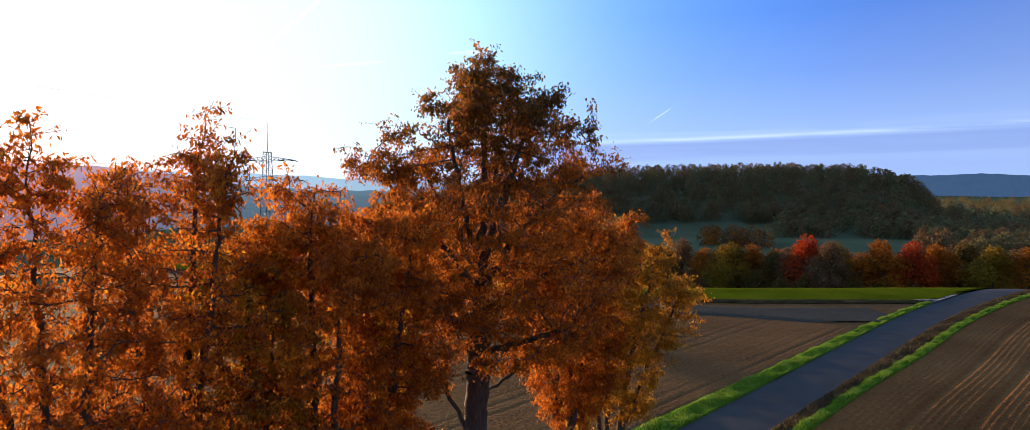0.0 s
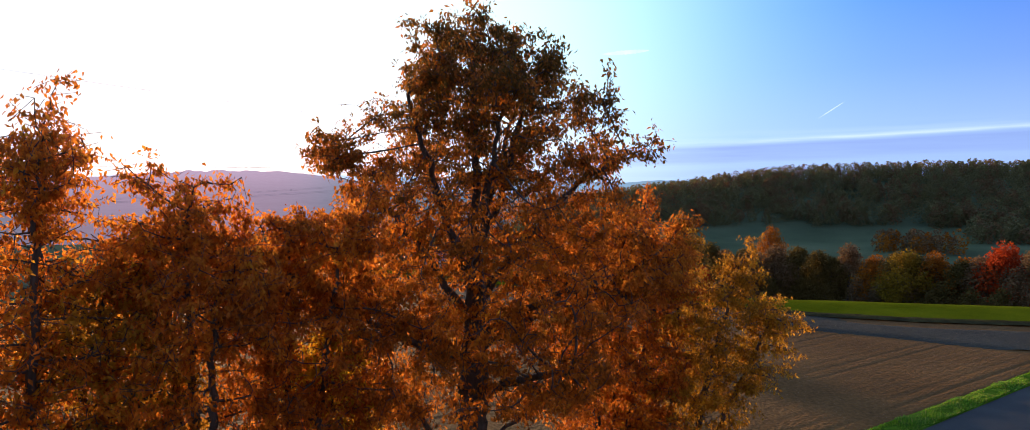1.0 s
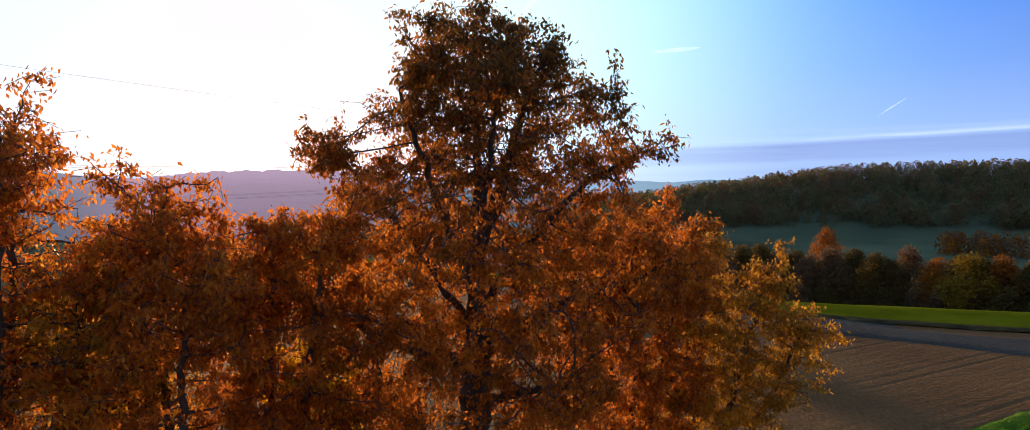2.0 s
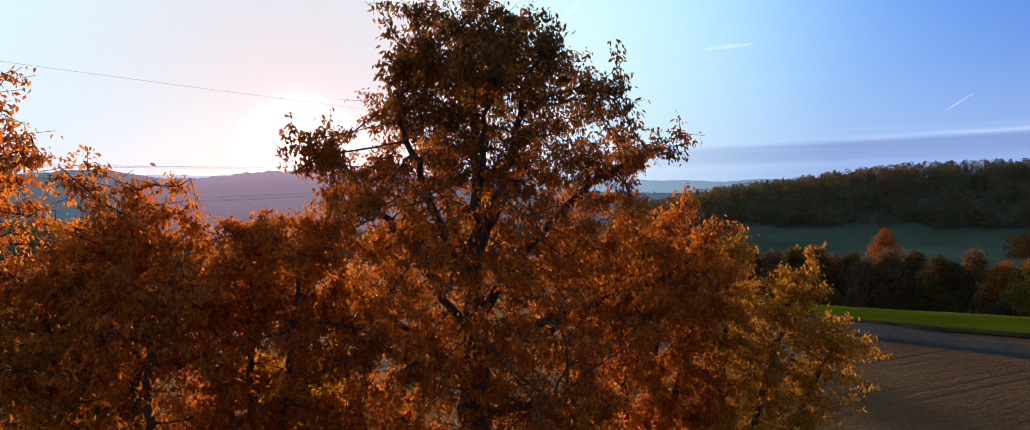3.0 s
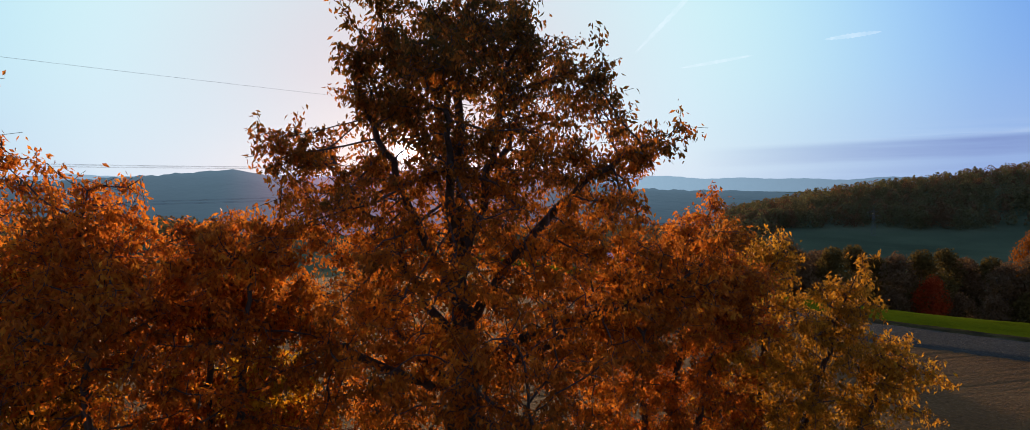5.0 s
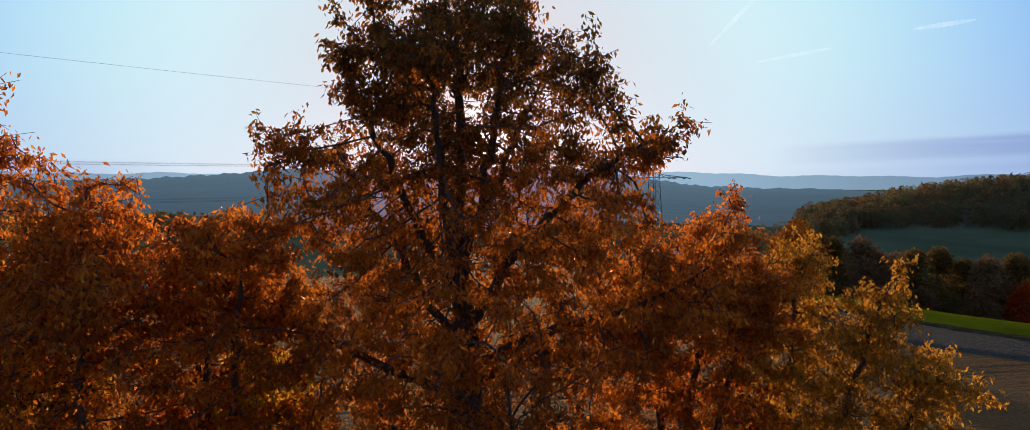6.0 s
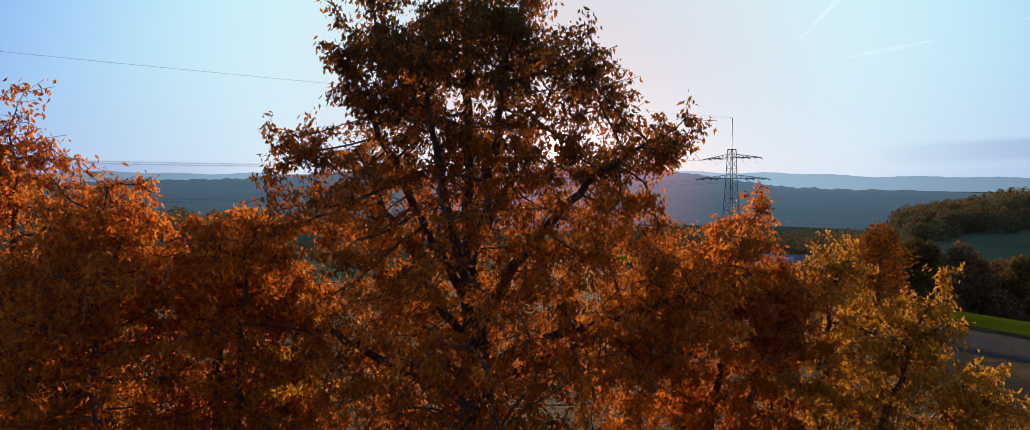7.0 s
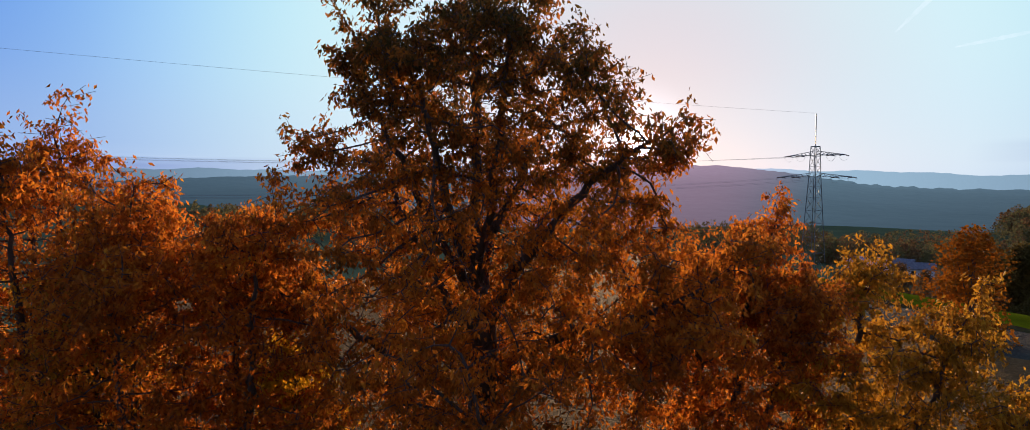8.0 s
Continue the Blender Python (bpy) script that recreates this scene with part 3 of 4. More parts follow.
def tree(name, label, base, seed, lobes, stems, base_radius, leaves, leaf_mat, step=0.15, leaf_size=0.078, thick=0.045, kill=0.15, group="roadside trees", gaps=(), bare=None):
    rng = np.random.default_rng(seed)
    pts = crown_points(rng, lobes)
    pts = pts[open_air(pts, gaps)]
    P, par = grow(rng, pts, stems, step, kill, 1.9, 0.12)
    r = radii(P, par, base_radius, 0.0045)
    root = tagged(new(name), label, "tree", group)
    root.location = (*base, float(land(*base)))
    heavy = r > thick
    v, f = tubes(P, par, r, heavy, 9)
    # the foot flares into the soil
    low = np.clip(1 - v[:, 2] / 0.5, 0, 1) ** 2
    v[:, :2] *= (1 + 0.45 * low)[:, None]
    part("trunk", mesh_of("trunk", v, f, BARK, True), root, "dark rough bark trunk")
    # each branch that leaves the heavy wood is a limb of its own
    top = np.full(len(P), -1)
    for i in range(len(P)):
        if not heavy[i] and par[i] >= 0:
            top[i] = i if heavy[par[i]] else top[par[i]]
    sizes = np.bincount(top[top >= 0], minlength=len(P))
    big = [i for i in np.argsort(-sizes)[:26] if sizes[i] > 25]
    rest = (top >= 0) & ~np.isin(top, big)
    for i in big:
        v, f = tubes(P, par, r, top == i, 5)
        part("limb", mesh_of("limb", v, f, BARK, True), root)
    if rest.any():
        v, f = tubes(P, par, r, rest, 4)
        part("twig_mass", mesh_of("twig_mass", v, f, BARK, True), root, kind="stuff")
    # fine twigs that carry the leaves
    floor_z = min(z - h for _, _, z, _, h, _ in lobes)
    seats = P[(r < 0.021) & (P[:, 2] > floor_z)]
    seats = seats[open_air(seats, gaps)]
    # the inside of the crown is nearly bare: leaves hang towards the outside of the lobes
    depth = np.min([np.sqrt(((seats[:, :2] - (x, y)) ** 2).sum(1) / r0 ** 2 + ((seats[:, 2] - z) / h) ** 2) if n > 150 else np.full(len(seats), 9.0) for x, y, z, r0, h, n in lobes], axis=0)
    seats = seats[rng.uniform(size=len(seats)) < np.clip(0.2 + 1.0 * (depth - 0.25), np.where(seats[:, 2] < 9.0, 0.45, 0.2), 1.0)]
    if bare:
        # a side on which the lower crown stays thin and shows its limbs
        turn = np.degrees(np.angle(np.exp(1j * (np.arctan2(seats[:, 1], seats[:, 0]) - math.radians(bare[0])))))
        seats = seats[~((np.abs(turn) < bare[1]) & (seats[:, 2] < bare[2]) & (rng.uniform(size=len(seats)) < bare[3]))]
    shoots = np.repeat(seats, 2, axis=0)
    reach = rng.normal(size=shoots.shape) * np.array((0.19, 0.19, 0.13))
    ends = shoots + reach * np.minimum(1.0, 0.34 / np.linalg.norm(reach, axis=1))[:, None]
    both = np.vstack([shoots, ends])
    link = np.concatenate([np.full(len(shoots), -1), np.arange(len(shoots))])
    v, f = tubes(both, link, np.full(len(both), 0.0032), link >= 0, 3)
    part("fine_twig_mass", mesh_of("fine_twig_mass", v, f, BARK), root, kind="stuff")
    # leaves sit singly and in uneven bunches along the shoots
    share = rng.gamma(2.2, 1.0, len(shoots))
    pick = rng.choice(len(shoots), size=leaves, p=share / share.sum())
    spot = shoots[pick] + (ends - shoots)[pick] * rng.uniform(0.15, 1.15, leaves)[:, None]
    v, f = leaf_cloud(rng, spot, 1, 0.05, leaf_size)
    part("foliage", mesh_of("leaves", v, f, leaf_mat), root, "", "stuff")
    return root


CHERRY = [
    (0.1, 0.0, 7.1, 2.5, 1.0, 380), (0.15, 0.0, 8.3, 2.95, 1.1, 600), (0.1, 0.0, 9.5, 2.8, 0.85, 400),
    (0.3, 0.05, 10.5, 2.25, 0.6, 190), (0.35, 0.05, 11.2, 1.85, 0.6, 165), (0.32, 0.05, 11.75, 1.45, 0.5, 120), (0.12, 0.0, 12.25, 0.95, 0.4, 72), (0.0, 0.0, 12.75, 0.42, 0.3, 30),
    # boughs that stand out of the round of the crown
    (-0.1, -1.5, 11.6, 0.4, 0.5, 40), (-0.1, -1.8, 11.3, 0.35, 0.4, 26), (-0.42, -1.95, 12.15, 0.15, 0.2, 7), (-0.1, -1.4, 12.2, 0.25, 0.22, 12), (0.85, -1.8, 11.3, 0.5, 0.5, 60), (1.4, -0.95, 11.75, 0.4, 0.3, 30), (2.05, -0.4, 11.25, 0.35, 0.3, 28),
    (-2.0, -0.3, 10.35, 0.65, 0.35, 46), (-2.45, 0.0, 10.45, 0.45, 0.28, 30), (-2.85, 0.1, 10.6, 0.25, 0.2, 9), (-2.75, 0.3, 10.85, 0.25, 0.2, 4), (-1.85, 0.5, 11.2, 0.45, 0.35, 28), (-1.2, 0.2, 11.8, 0.35, 0.3, 16), (-2.3, 0.5, 11.35, 0.25, 0.2, 5), (-1.7, -1.6, 10.5, 0.55, 0.35, 40),
    (2.2, 0.3, 10.5, 0.55, 0.3, 46), (2.75, 0.55, 10.72, 0.25, 0.13, 6), (2.8, 0.1, 10.45, 0.25, 0.12, 5), (1.9, 1.5, 10.4, 0.55, 0.35, 36), (0.2, 2.3, 10.5, 0.6, 0.35, 36), (-1.5, 1.7, 10.5, 0.6, 0.35, 36),
    (2.8, 0.6, 8.7, 0.7, 0.6, 60), (3.2, 1.0, 9.2, 0.5, 0.4, 30), (-1.8, -2.0, 8.4, 0.8, 0.6, 70), (1.7, -1.3, 7.3, 0.8, 0.5, 60), (-2.4, 0.6, 8.0, 0.8, 0.7, 80), (1.3, 2.2, 8.0, 0.8, 0.7, 70), (-1.5, 0.2, 6.2, 0.9, 0.6, 50), (1.2, 0.8, 6.3, 0.8, 0.5, 40),
]
tree("cherry_tree", "tall spreading cherry tree with orange autumn leaves", (-0.18, 15.66), 11, CHERRY,
     [(None, (-0.1, 0.05, -0.1), (-0.16, 0.1, 2.4), (-0.21, 0.11, 4.66), (-0.13, 0.05, 6.57), (-0.05, 0.03, 7.74), (-0.08, -0.11, 8.8), (0.03, -0.16, 9.86), (-0.05, -0.15, 11.9)),
      (0, (-0.08, -0.05, 8.37), (-0.37, -0.6, 9.43), (-0.6, -1.5, 11.3)),
      (0, (-0.05, 0.03, 7.63), (-0.64, -0.32, 8.59), (-1.5, -0.5, 9.7), (-2.4, -0.3, 10.5)),
      (0, (-0.05, -0.11, 8.69), (0.42, -0.21, 9.75), (0.9, -0.37, 11.5)),
      (0, (-0.05, -0.03, 7.95), (0.64, 0.11, 9.01), (1.7, 0.37, 10.1), (2.7, 0.45, 10.6)),
      (0, (-0.05, -0.11, 9.01), (0.16, 0.42, 9.96), (0.26, 0.96, 11.02)),
      (0, (-0.05, -0.05, 8.06), (-0.69, 0.58, 9.12), (-1.38, 1.11, 10.28)),
      (0, (0.0, -0.1, 8.5), (0.3, -0.8, 9.6), (0.8, -1.5, 11.0)),
      (0, (-0.18, 0.1, 4.4), (-0.5, 0.0, 5.1), (-0.95, -0.1, 6.0), (-1.5, -0.3, 6.7), (-2.2, -0.4, 7.4)),
      (0, (-0.05, 0.03, 7.42), (0.95, 0.27, 8.0), (2.3, 0.6, 8.5)),
      (0, (-0.05, 0.05, 7.21), (0.64, 0.96, 7.6), (1.32, 2.02, 8.1)),
      (0, (-0.11, 0.05, 7.0), (-1.06, -0.9, 7.6), (-1.9, -1.8, 8.3)),
      (0, (-0.11, 0.05, 6.5), (0.74, -0.53, 6.9), (1.7, -1.2, 7.3)),
      (0, (-0.05, 0.05, 6.89), (-0.95, 0.3, 7.3), (-2.3, 0.6, 8.0)),
      (0, (-0.1, 0.05, 5.6), (0.5, 0.4, 5.9), (1.2, 0.8, 6.4))],
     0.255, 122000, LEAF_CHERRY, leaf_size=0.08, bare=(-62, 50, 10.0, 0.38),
     gaps=(((-1.85, -0.45, 10.55), (-0.641, 0.7655, 0.0503), 0.3), ((1.8, 0.3, 10.45), (-0.641, 0.7655, 0.0503), 0.2), ((2.1, 0.66, 10.48), (-0.641, 0.7655, 0.0503), 0.2)))


def leaders(lobes, k):
    """Slender stems from one stool into the first k lobes."""
    out = []
    for i, (x, y, z, r, h, n) in enumerate(lobes[:k]):
        a = math.tau * i / k
        out.append((None, (0.07 * math.cos(a), 0.07 * math.sin(a), -0.1), (0.12 * math.cos(a) + 0.12 * x, 0.12 * math.sin(a) + 0.12 * y, z * 0.35), (0.5 * x, 0.5 * y, z * 0.68), (x, y, z)))
    return out


ROW = [
    ("young_tree", "small leaning tree with golden orange autumn leaves", (2.84, 19.42), 21, 4, 0.075, 52000, LEAF_YELLOW,
     [(1.35, 0.2, 8.1, 0.55, 0.6, 50), (0.2, 0.3, 8.6, 0.6, 0.6, 60), (2.0, 0.3, 7.1, 0.6, 0.6, 60), (-0.8, 0.0, 8.2, 0.9, 0.7, 100), (0.5, 0.1, 7.4, 1.5, 0.9, 240), (0.6, 0.1, 6.2, 1.7, 0.9, 260),
      (0.2, 0.0, 5.2, 1.5, 0.8, 170), (0.3, 0.0, 4.3, 1.2, 0.6, 60), (1.6, 0.25, 8.8, 0.14, 0.2, 5), (0.3, 0.2, 9.25, 0.15, 0.15, 4), (2.5, 0.3, 7.2, 0.2, 0.15, 6), (2.45, 0.3, 6.5, 0.25, 0.15, 8)]),
    ("young_tree", "slender tree with amber and orange autumn leaves", (1.6, 18.2), 28, 3, 0.065, 50000, LEAF,
     [(0.5, 0.3, 9.0, 0.7, 0.6, 80), (-0.3, 0.2, 8.6, 0.9, 0.6, 90), (1.1, 0.3, 8.3, 0.8, 0.7, 90), (0.3, 0.2, 7.7, 1.4, 0.9, 230), (0.3, 0.1, 6.5, 1.5, 0.9, 220), (0.2, 0.0, 5.4, 1.4, 0.8, 150), (0.2, 0.0, 4.5, 1.0, 0.6, 50), (0.8, 0.4, 9.6, 0.2, 0.15, 6)]),
    ("young_tree", "slender multi-stemmed tree with orange autumn leaves", (-2.1, 12.95), 22, 3, 0.06, 34000, LEAF,
     [(0.1, 0.0, 9.2, 0.8, 0.55, 80), (0.9, 0.0, 9.3, 0.6, 0.5, 60), (-0.4, 0.1, 8.5, 0.9, 0.9, 110), (0.5, 0.0, 8.1, 1.2, 0.9, 170), (0.4, 0.0, 7.0, 1.3, 0.9, 160), (0.0, 0.0, 5.9, 1.2, 0.8, 100), (0.2, 0.0, 5.0, 0.9, 0.5, 40), (1.38, 0.02, 10.05, 0.14, 0.25, 9)]),
    ("young_tree", "slender tree with orange and yellow leaves", (-2.54, 11.85), 23, 3, 0.065, 33000, LEAF,
     [(-0.1, 0.0, 9.5, 0.75, 0.6, 90), (-0.6, 0.2, 8.9, 0.9, 0.8, 110), (0.5, -0.3, 8.6, 0.9, 0.9, 120), (0.0, 0.0, 7.4, 1.4, 1.0, 200), (0.1, 0.1, 6.1, 1.45, 0.9, 170), (0.0, 0.0, 5.1, 1.0, 0.6, 60), (0.25, 0.3, 10.0, 0.2, 0.18, 7), (-0.5, -0.35, 10.1, 0.3, 0.25, 10)]),
    ("young_tree", "bushy young tree with golden autumn leaves", (-3.5, 11.5), 29, 3, 0.055, 19000, LEAF_YELLOW,
     [(0.0, 0.0, 8.5, 0.9, 0.8, 110), (-0.5, 0.1, 8.0, 0.8, 0.7, 80), (0.4, 0.0, 7.9, 0.9, 0.8, 90), (0.1, 0.1, 7.2, 1.2, 1.0, 170), (0.0, 0.0, 6.2, 1.3, 0.9, 160), (0.0, 0.0, 5.2, 1.1, 0.7, 80)]),
    ("young_tree", "tall slender tree with a sparse orange top", (-4.5, 11.1), 24, 3, 0.075, 36000, LEAF,
     [(0.4, 0.2, 10.3, 0.6, 0.7, 65), (1.1, -0.5, 10.1, 0.5, 0.6, 50), (-0.6, -0.1, 9.9, 0.6, 0.6, 60), (0.2, 0.0, 9.3, 1.3, 0.8, 190), (0.5, -0.1, 8.3, 1.55, 1.0, 230), (0.2, 0.1, 7.1, 1.65, 1.0, 230), (0.3, 0.0, 5.9, 1.6, 0.9, 180), (0.1, 0.0, 5.0, 1.0, 0.6, 60),
      (0.45, 0.2, 11.1, 0.18, 0.2, 6), (1.35, -0.7, 10.8, 0.2, 0.2, 6)]),
    ("young_tree", "tall slender tree with rust orange leaves", (-4.9, 9.4), 25, 3, 0.07, 32000, LEAF,
     [(-0.3, 0.0, 10.1, 0.55, 0.65, 55), (0.4, 0.2, 9.8, 0.6, 0.6, 55), (-0.9, -0.2, 9.6, 0.5, 0.5, 45), (0.0, 0.0, 8.9, 1.1, 0.9, 160), (-0.1, 0.0, 7.9, 1.4, 1.0, 200), (0.1, 0.0, 6.8, 1.5, 1.0, 200), (0.1, 0.1, 5.7, 1.5, 0.9, 160), (0.0, 0.0, 4.8, 0.9, 0.6, 50), (-0.3, 0.0, 10.85, 0.2, 0.18, 6)]),
    ("sapling", "low bushy sapling with bright yellow leaves", (-2.0, 13.6), 26, 3, 0.035, 12000, LEAF_GOLD,
     [(0.3, 0.0, 7.5, 0.6, 0.6, 45), (-0.4, 0.0, 7.3, 0.5, 0.5, 35), (0.0, 0.3, 6.6, 0.8, 0.7, 60), (0.0, 0.0, 5.6, 0.6, 0.6, 35)]),
    ("sapling", "low bushy sapling with bright yellow leaves", (2.05, 18.84), 27, 2, 0.025, 3600, LEAF_GOLD,
     [(0.1, 0.0, 4.9, 0.4, 0.5, 30), (-0.2, 0.0, 4.4, 0.4, 0.5, 30), (0.0, 0.0, 3.9, 0.4, 0.4, 20)]),
]
for name, label, base, seed, k, rad, count, mat, lobes in ROW:
    tree(name, label, base, seed, lobes, leaders(lobes, k), rad, count, mat, thick=0.03 if rad > 0.05 else 0.014)


# ---- hedge wood along the foot of the slope ----
def far_tree_meshes(seed, h, r, tone, puffs=34, leaves=1500, leaf=0.55, low=0.02):
    """Trunk with a few limbs, and a crown of leaf clumps."""
    rng = np.random.default_rng(seed)
    t = rng.uniform(low, 1.0, puffs) ** 0.85
    wide = r * np.sin(np.clip(t * 0.86 + 0.16, 0, 1) * math.pi) ** 0.7
    a = rng.uniform(0, math.tau, puffs)
    d = wide * np.sqrt(rng.uniform(0.05, 1, puffs)) * 0.8
    c = np.stack([d * np.cos(a), d * np.sin(a), t * h * 0.93], 1)
    n = leaves // puffs
    way = rng.normal(size=(puffs * n, 3))
    way /= np.linalg.norm(way, axis=1)[:, None]
    seats = np.repeat(c, n, axis=0) + way * (r * 0.30 * rng.uniform(0.6, 1.1, puffs * n))[:, None]
    v, f = leaf_cloud(rng, seats, 1, 0.08, leaf, 0.4, 1.9)
    crown = mesh_of("crown", v, f, CLUMP[tone])
    P = [(0, 0, -0.3), (0.1, 0, h * 0.25), (0.0, 0.1, h * 0.5), (0.1, 0.1, h * 0.75)]
    par = [-1, 0, 1, 2]
    rr = [h * 0.026, h * 0.02, h * 0.013, h * 0.006]
    for k in range(7):
        P.append(tuple(c[k * 3 % puffs]))
        par.append(1 + k % 3)
        rr.append(h * 0.004)
    v, f = tubes(np.array(P), np.array(par), np.array(rr), np.ones(len(P), dtype=bool), 6)
    return mesh_of("trunk", v, f, BARK, True), crown


def far_tree(name, label, x, y, meshes, scale, turn, group, tone_mesh=None, wide=1.0):
    root = tagged(new(name), label, "tree", group)
    root.location, root.rotation_euler, root.scale = (x, y, float(land(x, y)) - 0.05), (0, 0, turn), (scale * wide, scale * wide, scale)
    part("trunk", meshes[0], root)
    part("crown", meshes[1], root, kind="stuff")
    return root


def bearing_place(b, r):
    return EYE_X + math.sin(radians(b)) * r, EYE_Y + math.cos(radians(b)) * r


HEDGE = {tone: [far_tree_meshes(100 + 7 * i + k, 10.5, 4.6, tone, puffs=46, leaves=5200, leaf=0.34) for k in range(2)] for i, tone in enumerate(WOOD_TONES)}
TONE_WORDS = {"green": "dull green", "olive": "olive brown", "yellow": "yellow", "orange": "golden orange", "red": "bright red", "brown": "brown"}
rng = random.Random(8)


def hedge_tree(b, r, tone, scale, wide=1.0):
    x, y = bearing_place(b, r)
    far_tree("hedge_tree", TONE_WORDS[tone] + " broadleaf tree in the wood strip below the slope", x, y, HEDGE[tone][rng.randrange(2)], scale, rng.uniform(0, 6.28), "wood strip", wide=wide)


for b in np.arange(-21, 41, 1.35):
    r = 158 + 10 * math.sin(b * 0.2) + rng.uniform(-6, 6)
    tone = rng.choice(["olive", "brown", "brown", "orange", "olive", "brown", "orange"] if b > 13 else ["olive", "brown", "brown", "olive", "brown"])
    low = 0.56 if b < -15.5 else 1.0
    hedge_tree(b + rng.uniform(-0.4, 0.4), r, tone, low * rng.uniform(1.0, 1.24) * (1.12 if b < 13 else 1.0), 1.0)
SHRUB = {tone: [far_tree_meshes(160 + 3 * i, 6.0, 3.9, tone, puffs=30, leaves=2600, leaf=0.36, low=0.0)] for i, tone in enumerate(("olive", "brown"))}
for b in np.arange(-14, 41, 1.9):
    x, y = bearing_place(b + rng.uniform(-0.4, 0.4), 151 + 10 * math.sin(b * 0.2) + rng.uniform(-2, 2))
    tone = rng.choice(["olive", "brown"])
    far_tree("hedge_shrub", TONE_WORDS[tone] + " shrub filling the foot of the wood strip", x, y, SHRUB[tone][0], rng.uniform(0.8, 1.15), rng.uniform(0, 6.28), "wood strip shrubs")
for b in np.arange(-14.5, 40, 2.2):
    hedge_tree(b + rng.uniform(-0.4, 0.4), 174 + rng.uniform(-4, 6), rng.choice(["olive", "brown", "olive"]), rng.uniform(1.05, 1.25), 1.0)
for b, r, tone, scale in ((22.1, 148, "red", 1.42), (24.2, 151, "yellow", 1.26), (27.6, 149, "orange", 1.38), (29.6, 151, "red", 1.28), (31.0, 154, "orange", 1.2), (34.6, 150, "yellow", 1.16), (36.6, 152, "orange", 1.18), (38.4, 153, "yellow", 1.24),
                          (16.2, 151, "yellow", 1.26), (18.0, 153, "orange", 1.22), (20.0, 152, "orange", 1.22), (1.5, 150, "red", 0.9)):
    hedge_tree(b, r, tone, scale, 1.0)
# the round orange trees that rise above the strip
far_tree("round_tree", "round golden orange tree standing on the slope", -7.0, 59.0, HEDGE["orange"][0], 0.66, 0.4, "slope trees", wide=1.05)
x, y = bearing_place(6.8, 215)
far_tree("round_tree", "round golden tree rising above the wood strip", x, y, HEDGE["orange"][1], 1.95, 1.1, "slope trees", wide=0.62)

# ---- wood on the hill ----
def forest(name, label, spots, tones, seed, leaves=96, h=(9, 15), leaf=1.7, narrow=0.42):
    """One mesh of many tree crowns for each tone."""
    rng = np.random.default_rng(seed)
    store = {t: [[], [], 0] for t in tones}
    for x, y in spots:
        t = tones[int(rng.integers(len(tones)))]
        hh = rng.uniform(*h)
        r = hh * narrow * rng.uniform(0.8, 1.2)
        way = rng.normal(size=(leaves, 3))
        way /= np.linalg.norm(way, axis=1)[:, None]
        conic = rng.uniform() < 0.42
        k = rng.uniform(0.02, 1, leaves)
        rad = r * (1.1 * (1 - k) + 0.05 if conic else np.sin(np.clip(k * 0.9 + 0.1, 0, 1) * math.pi) ** 0.6) * (0.75 + 0.25 * rng.uniform(size=leaves))
        a = rng.uniform(0, math.tau, leaves)
        seats = np.stack([x + rad * np.cos(a), y + rad * np.sin(a), float(land(x, y)) + k * hh], 1)
        v, f = leaf_cloud(rng, seats, 1, 0.2, leaf, 0.5, 2.1)
        s = store[t]
        s[0].append(v)
        s[1].append(f + s[2])
        s[2] += len(v)
    for t, (v, f, _) in store.items():
        if v:
            tagged(new(name, mesh_of(name, np.vstack(v), np.vstack(f), CLUMP[t])), TONE_WORDS[t] + " " + label, "forest", kind="stuff")


spots = []
r2 = np.random.default_rng(3)
while len(spots) < 1750:
    b, r = r2.uniform(-13.2, 30.6), r2.uniform(545, 735)
    if b > 29.5 and r < 600:
        continue
    spots.append(bearing_place(b, r))
forest("hill_forest", "mixed woodland covering the hill across the valley", spots, ["green", "green", "green", "brown", "green", "green", "brown"], 5, leaves=200, h=(9, 16), leaf=1.0)

spots = [bearing_place(r2.uniform(14.5, 19.5), r2.uniform(425, 455)) for _ in range(40)]
forest("valley_thicket", "thicket standing in the valley meadow", spots, ["brown", "brown", "orange"], 6, h=(8, 13), leaf=1.2)
spots = [bearing_place(r2.uniform(20, 31), r2.uniform(500, 560)) for _ in range(130)]
spots += [bearing_place(r2.uniform(30, 43), r2.uniform(360, 520)) for _ in range(330)]
spots += [bearing_place(r2.uniform(30, 46), r2.uniform(520, 1000)) for _ in range(240)]
spots += [bearing_place(r2.uniform(29, 47), r2.uniform(1000, 1900)) for _ in range(420)]
spots += [bearing_place(r2.uniform(-13.5, -10), r2.uniform(470, 560)) for _ in range(40)]
spots += [bearing_place(r2.uniform(-14.2, -11.5), r2.uniform(520, 700)) for _ in range(45)]
forest("valley_forest", "scrub and wood along the valley floor", spots, ["green", "brown", "green"], 7, h=(8, 15), leaf=1.5)
spots = [bearing_place(b, r2.uniform(300, 300 + 12 * (b + 27))) for b in r2.uniform(-25, -12.5, 210)]
spots += [bearing_place(b, r2.uniform(330, 420)) for b in r2.uniform(-36, -24, 130)]
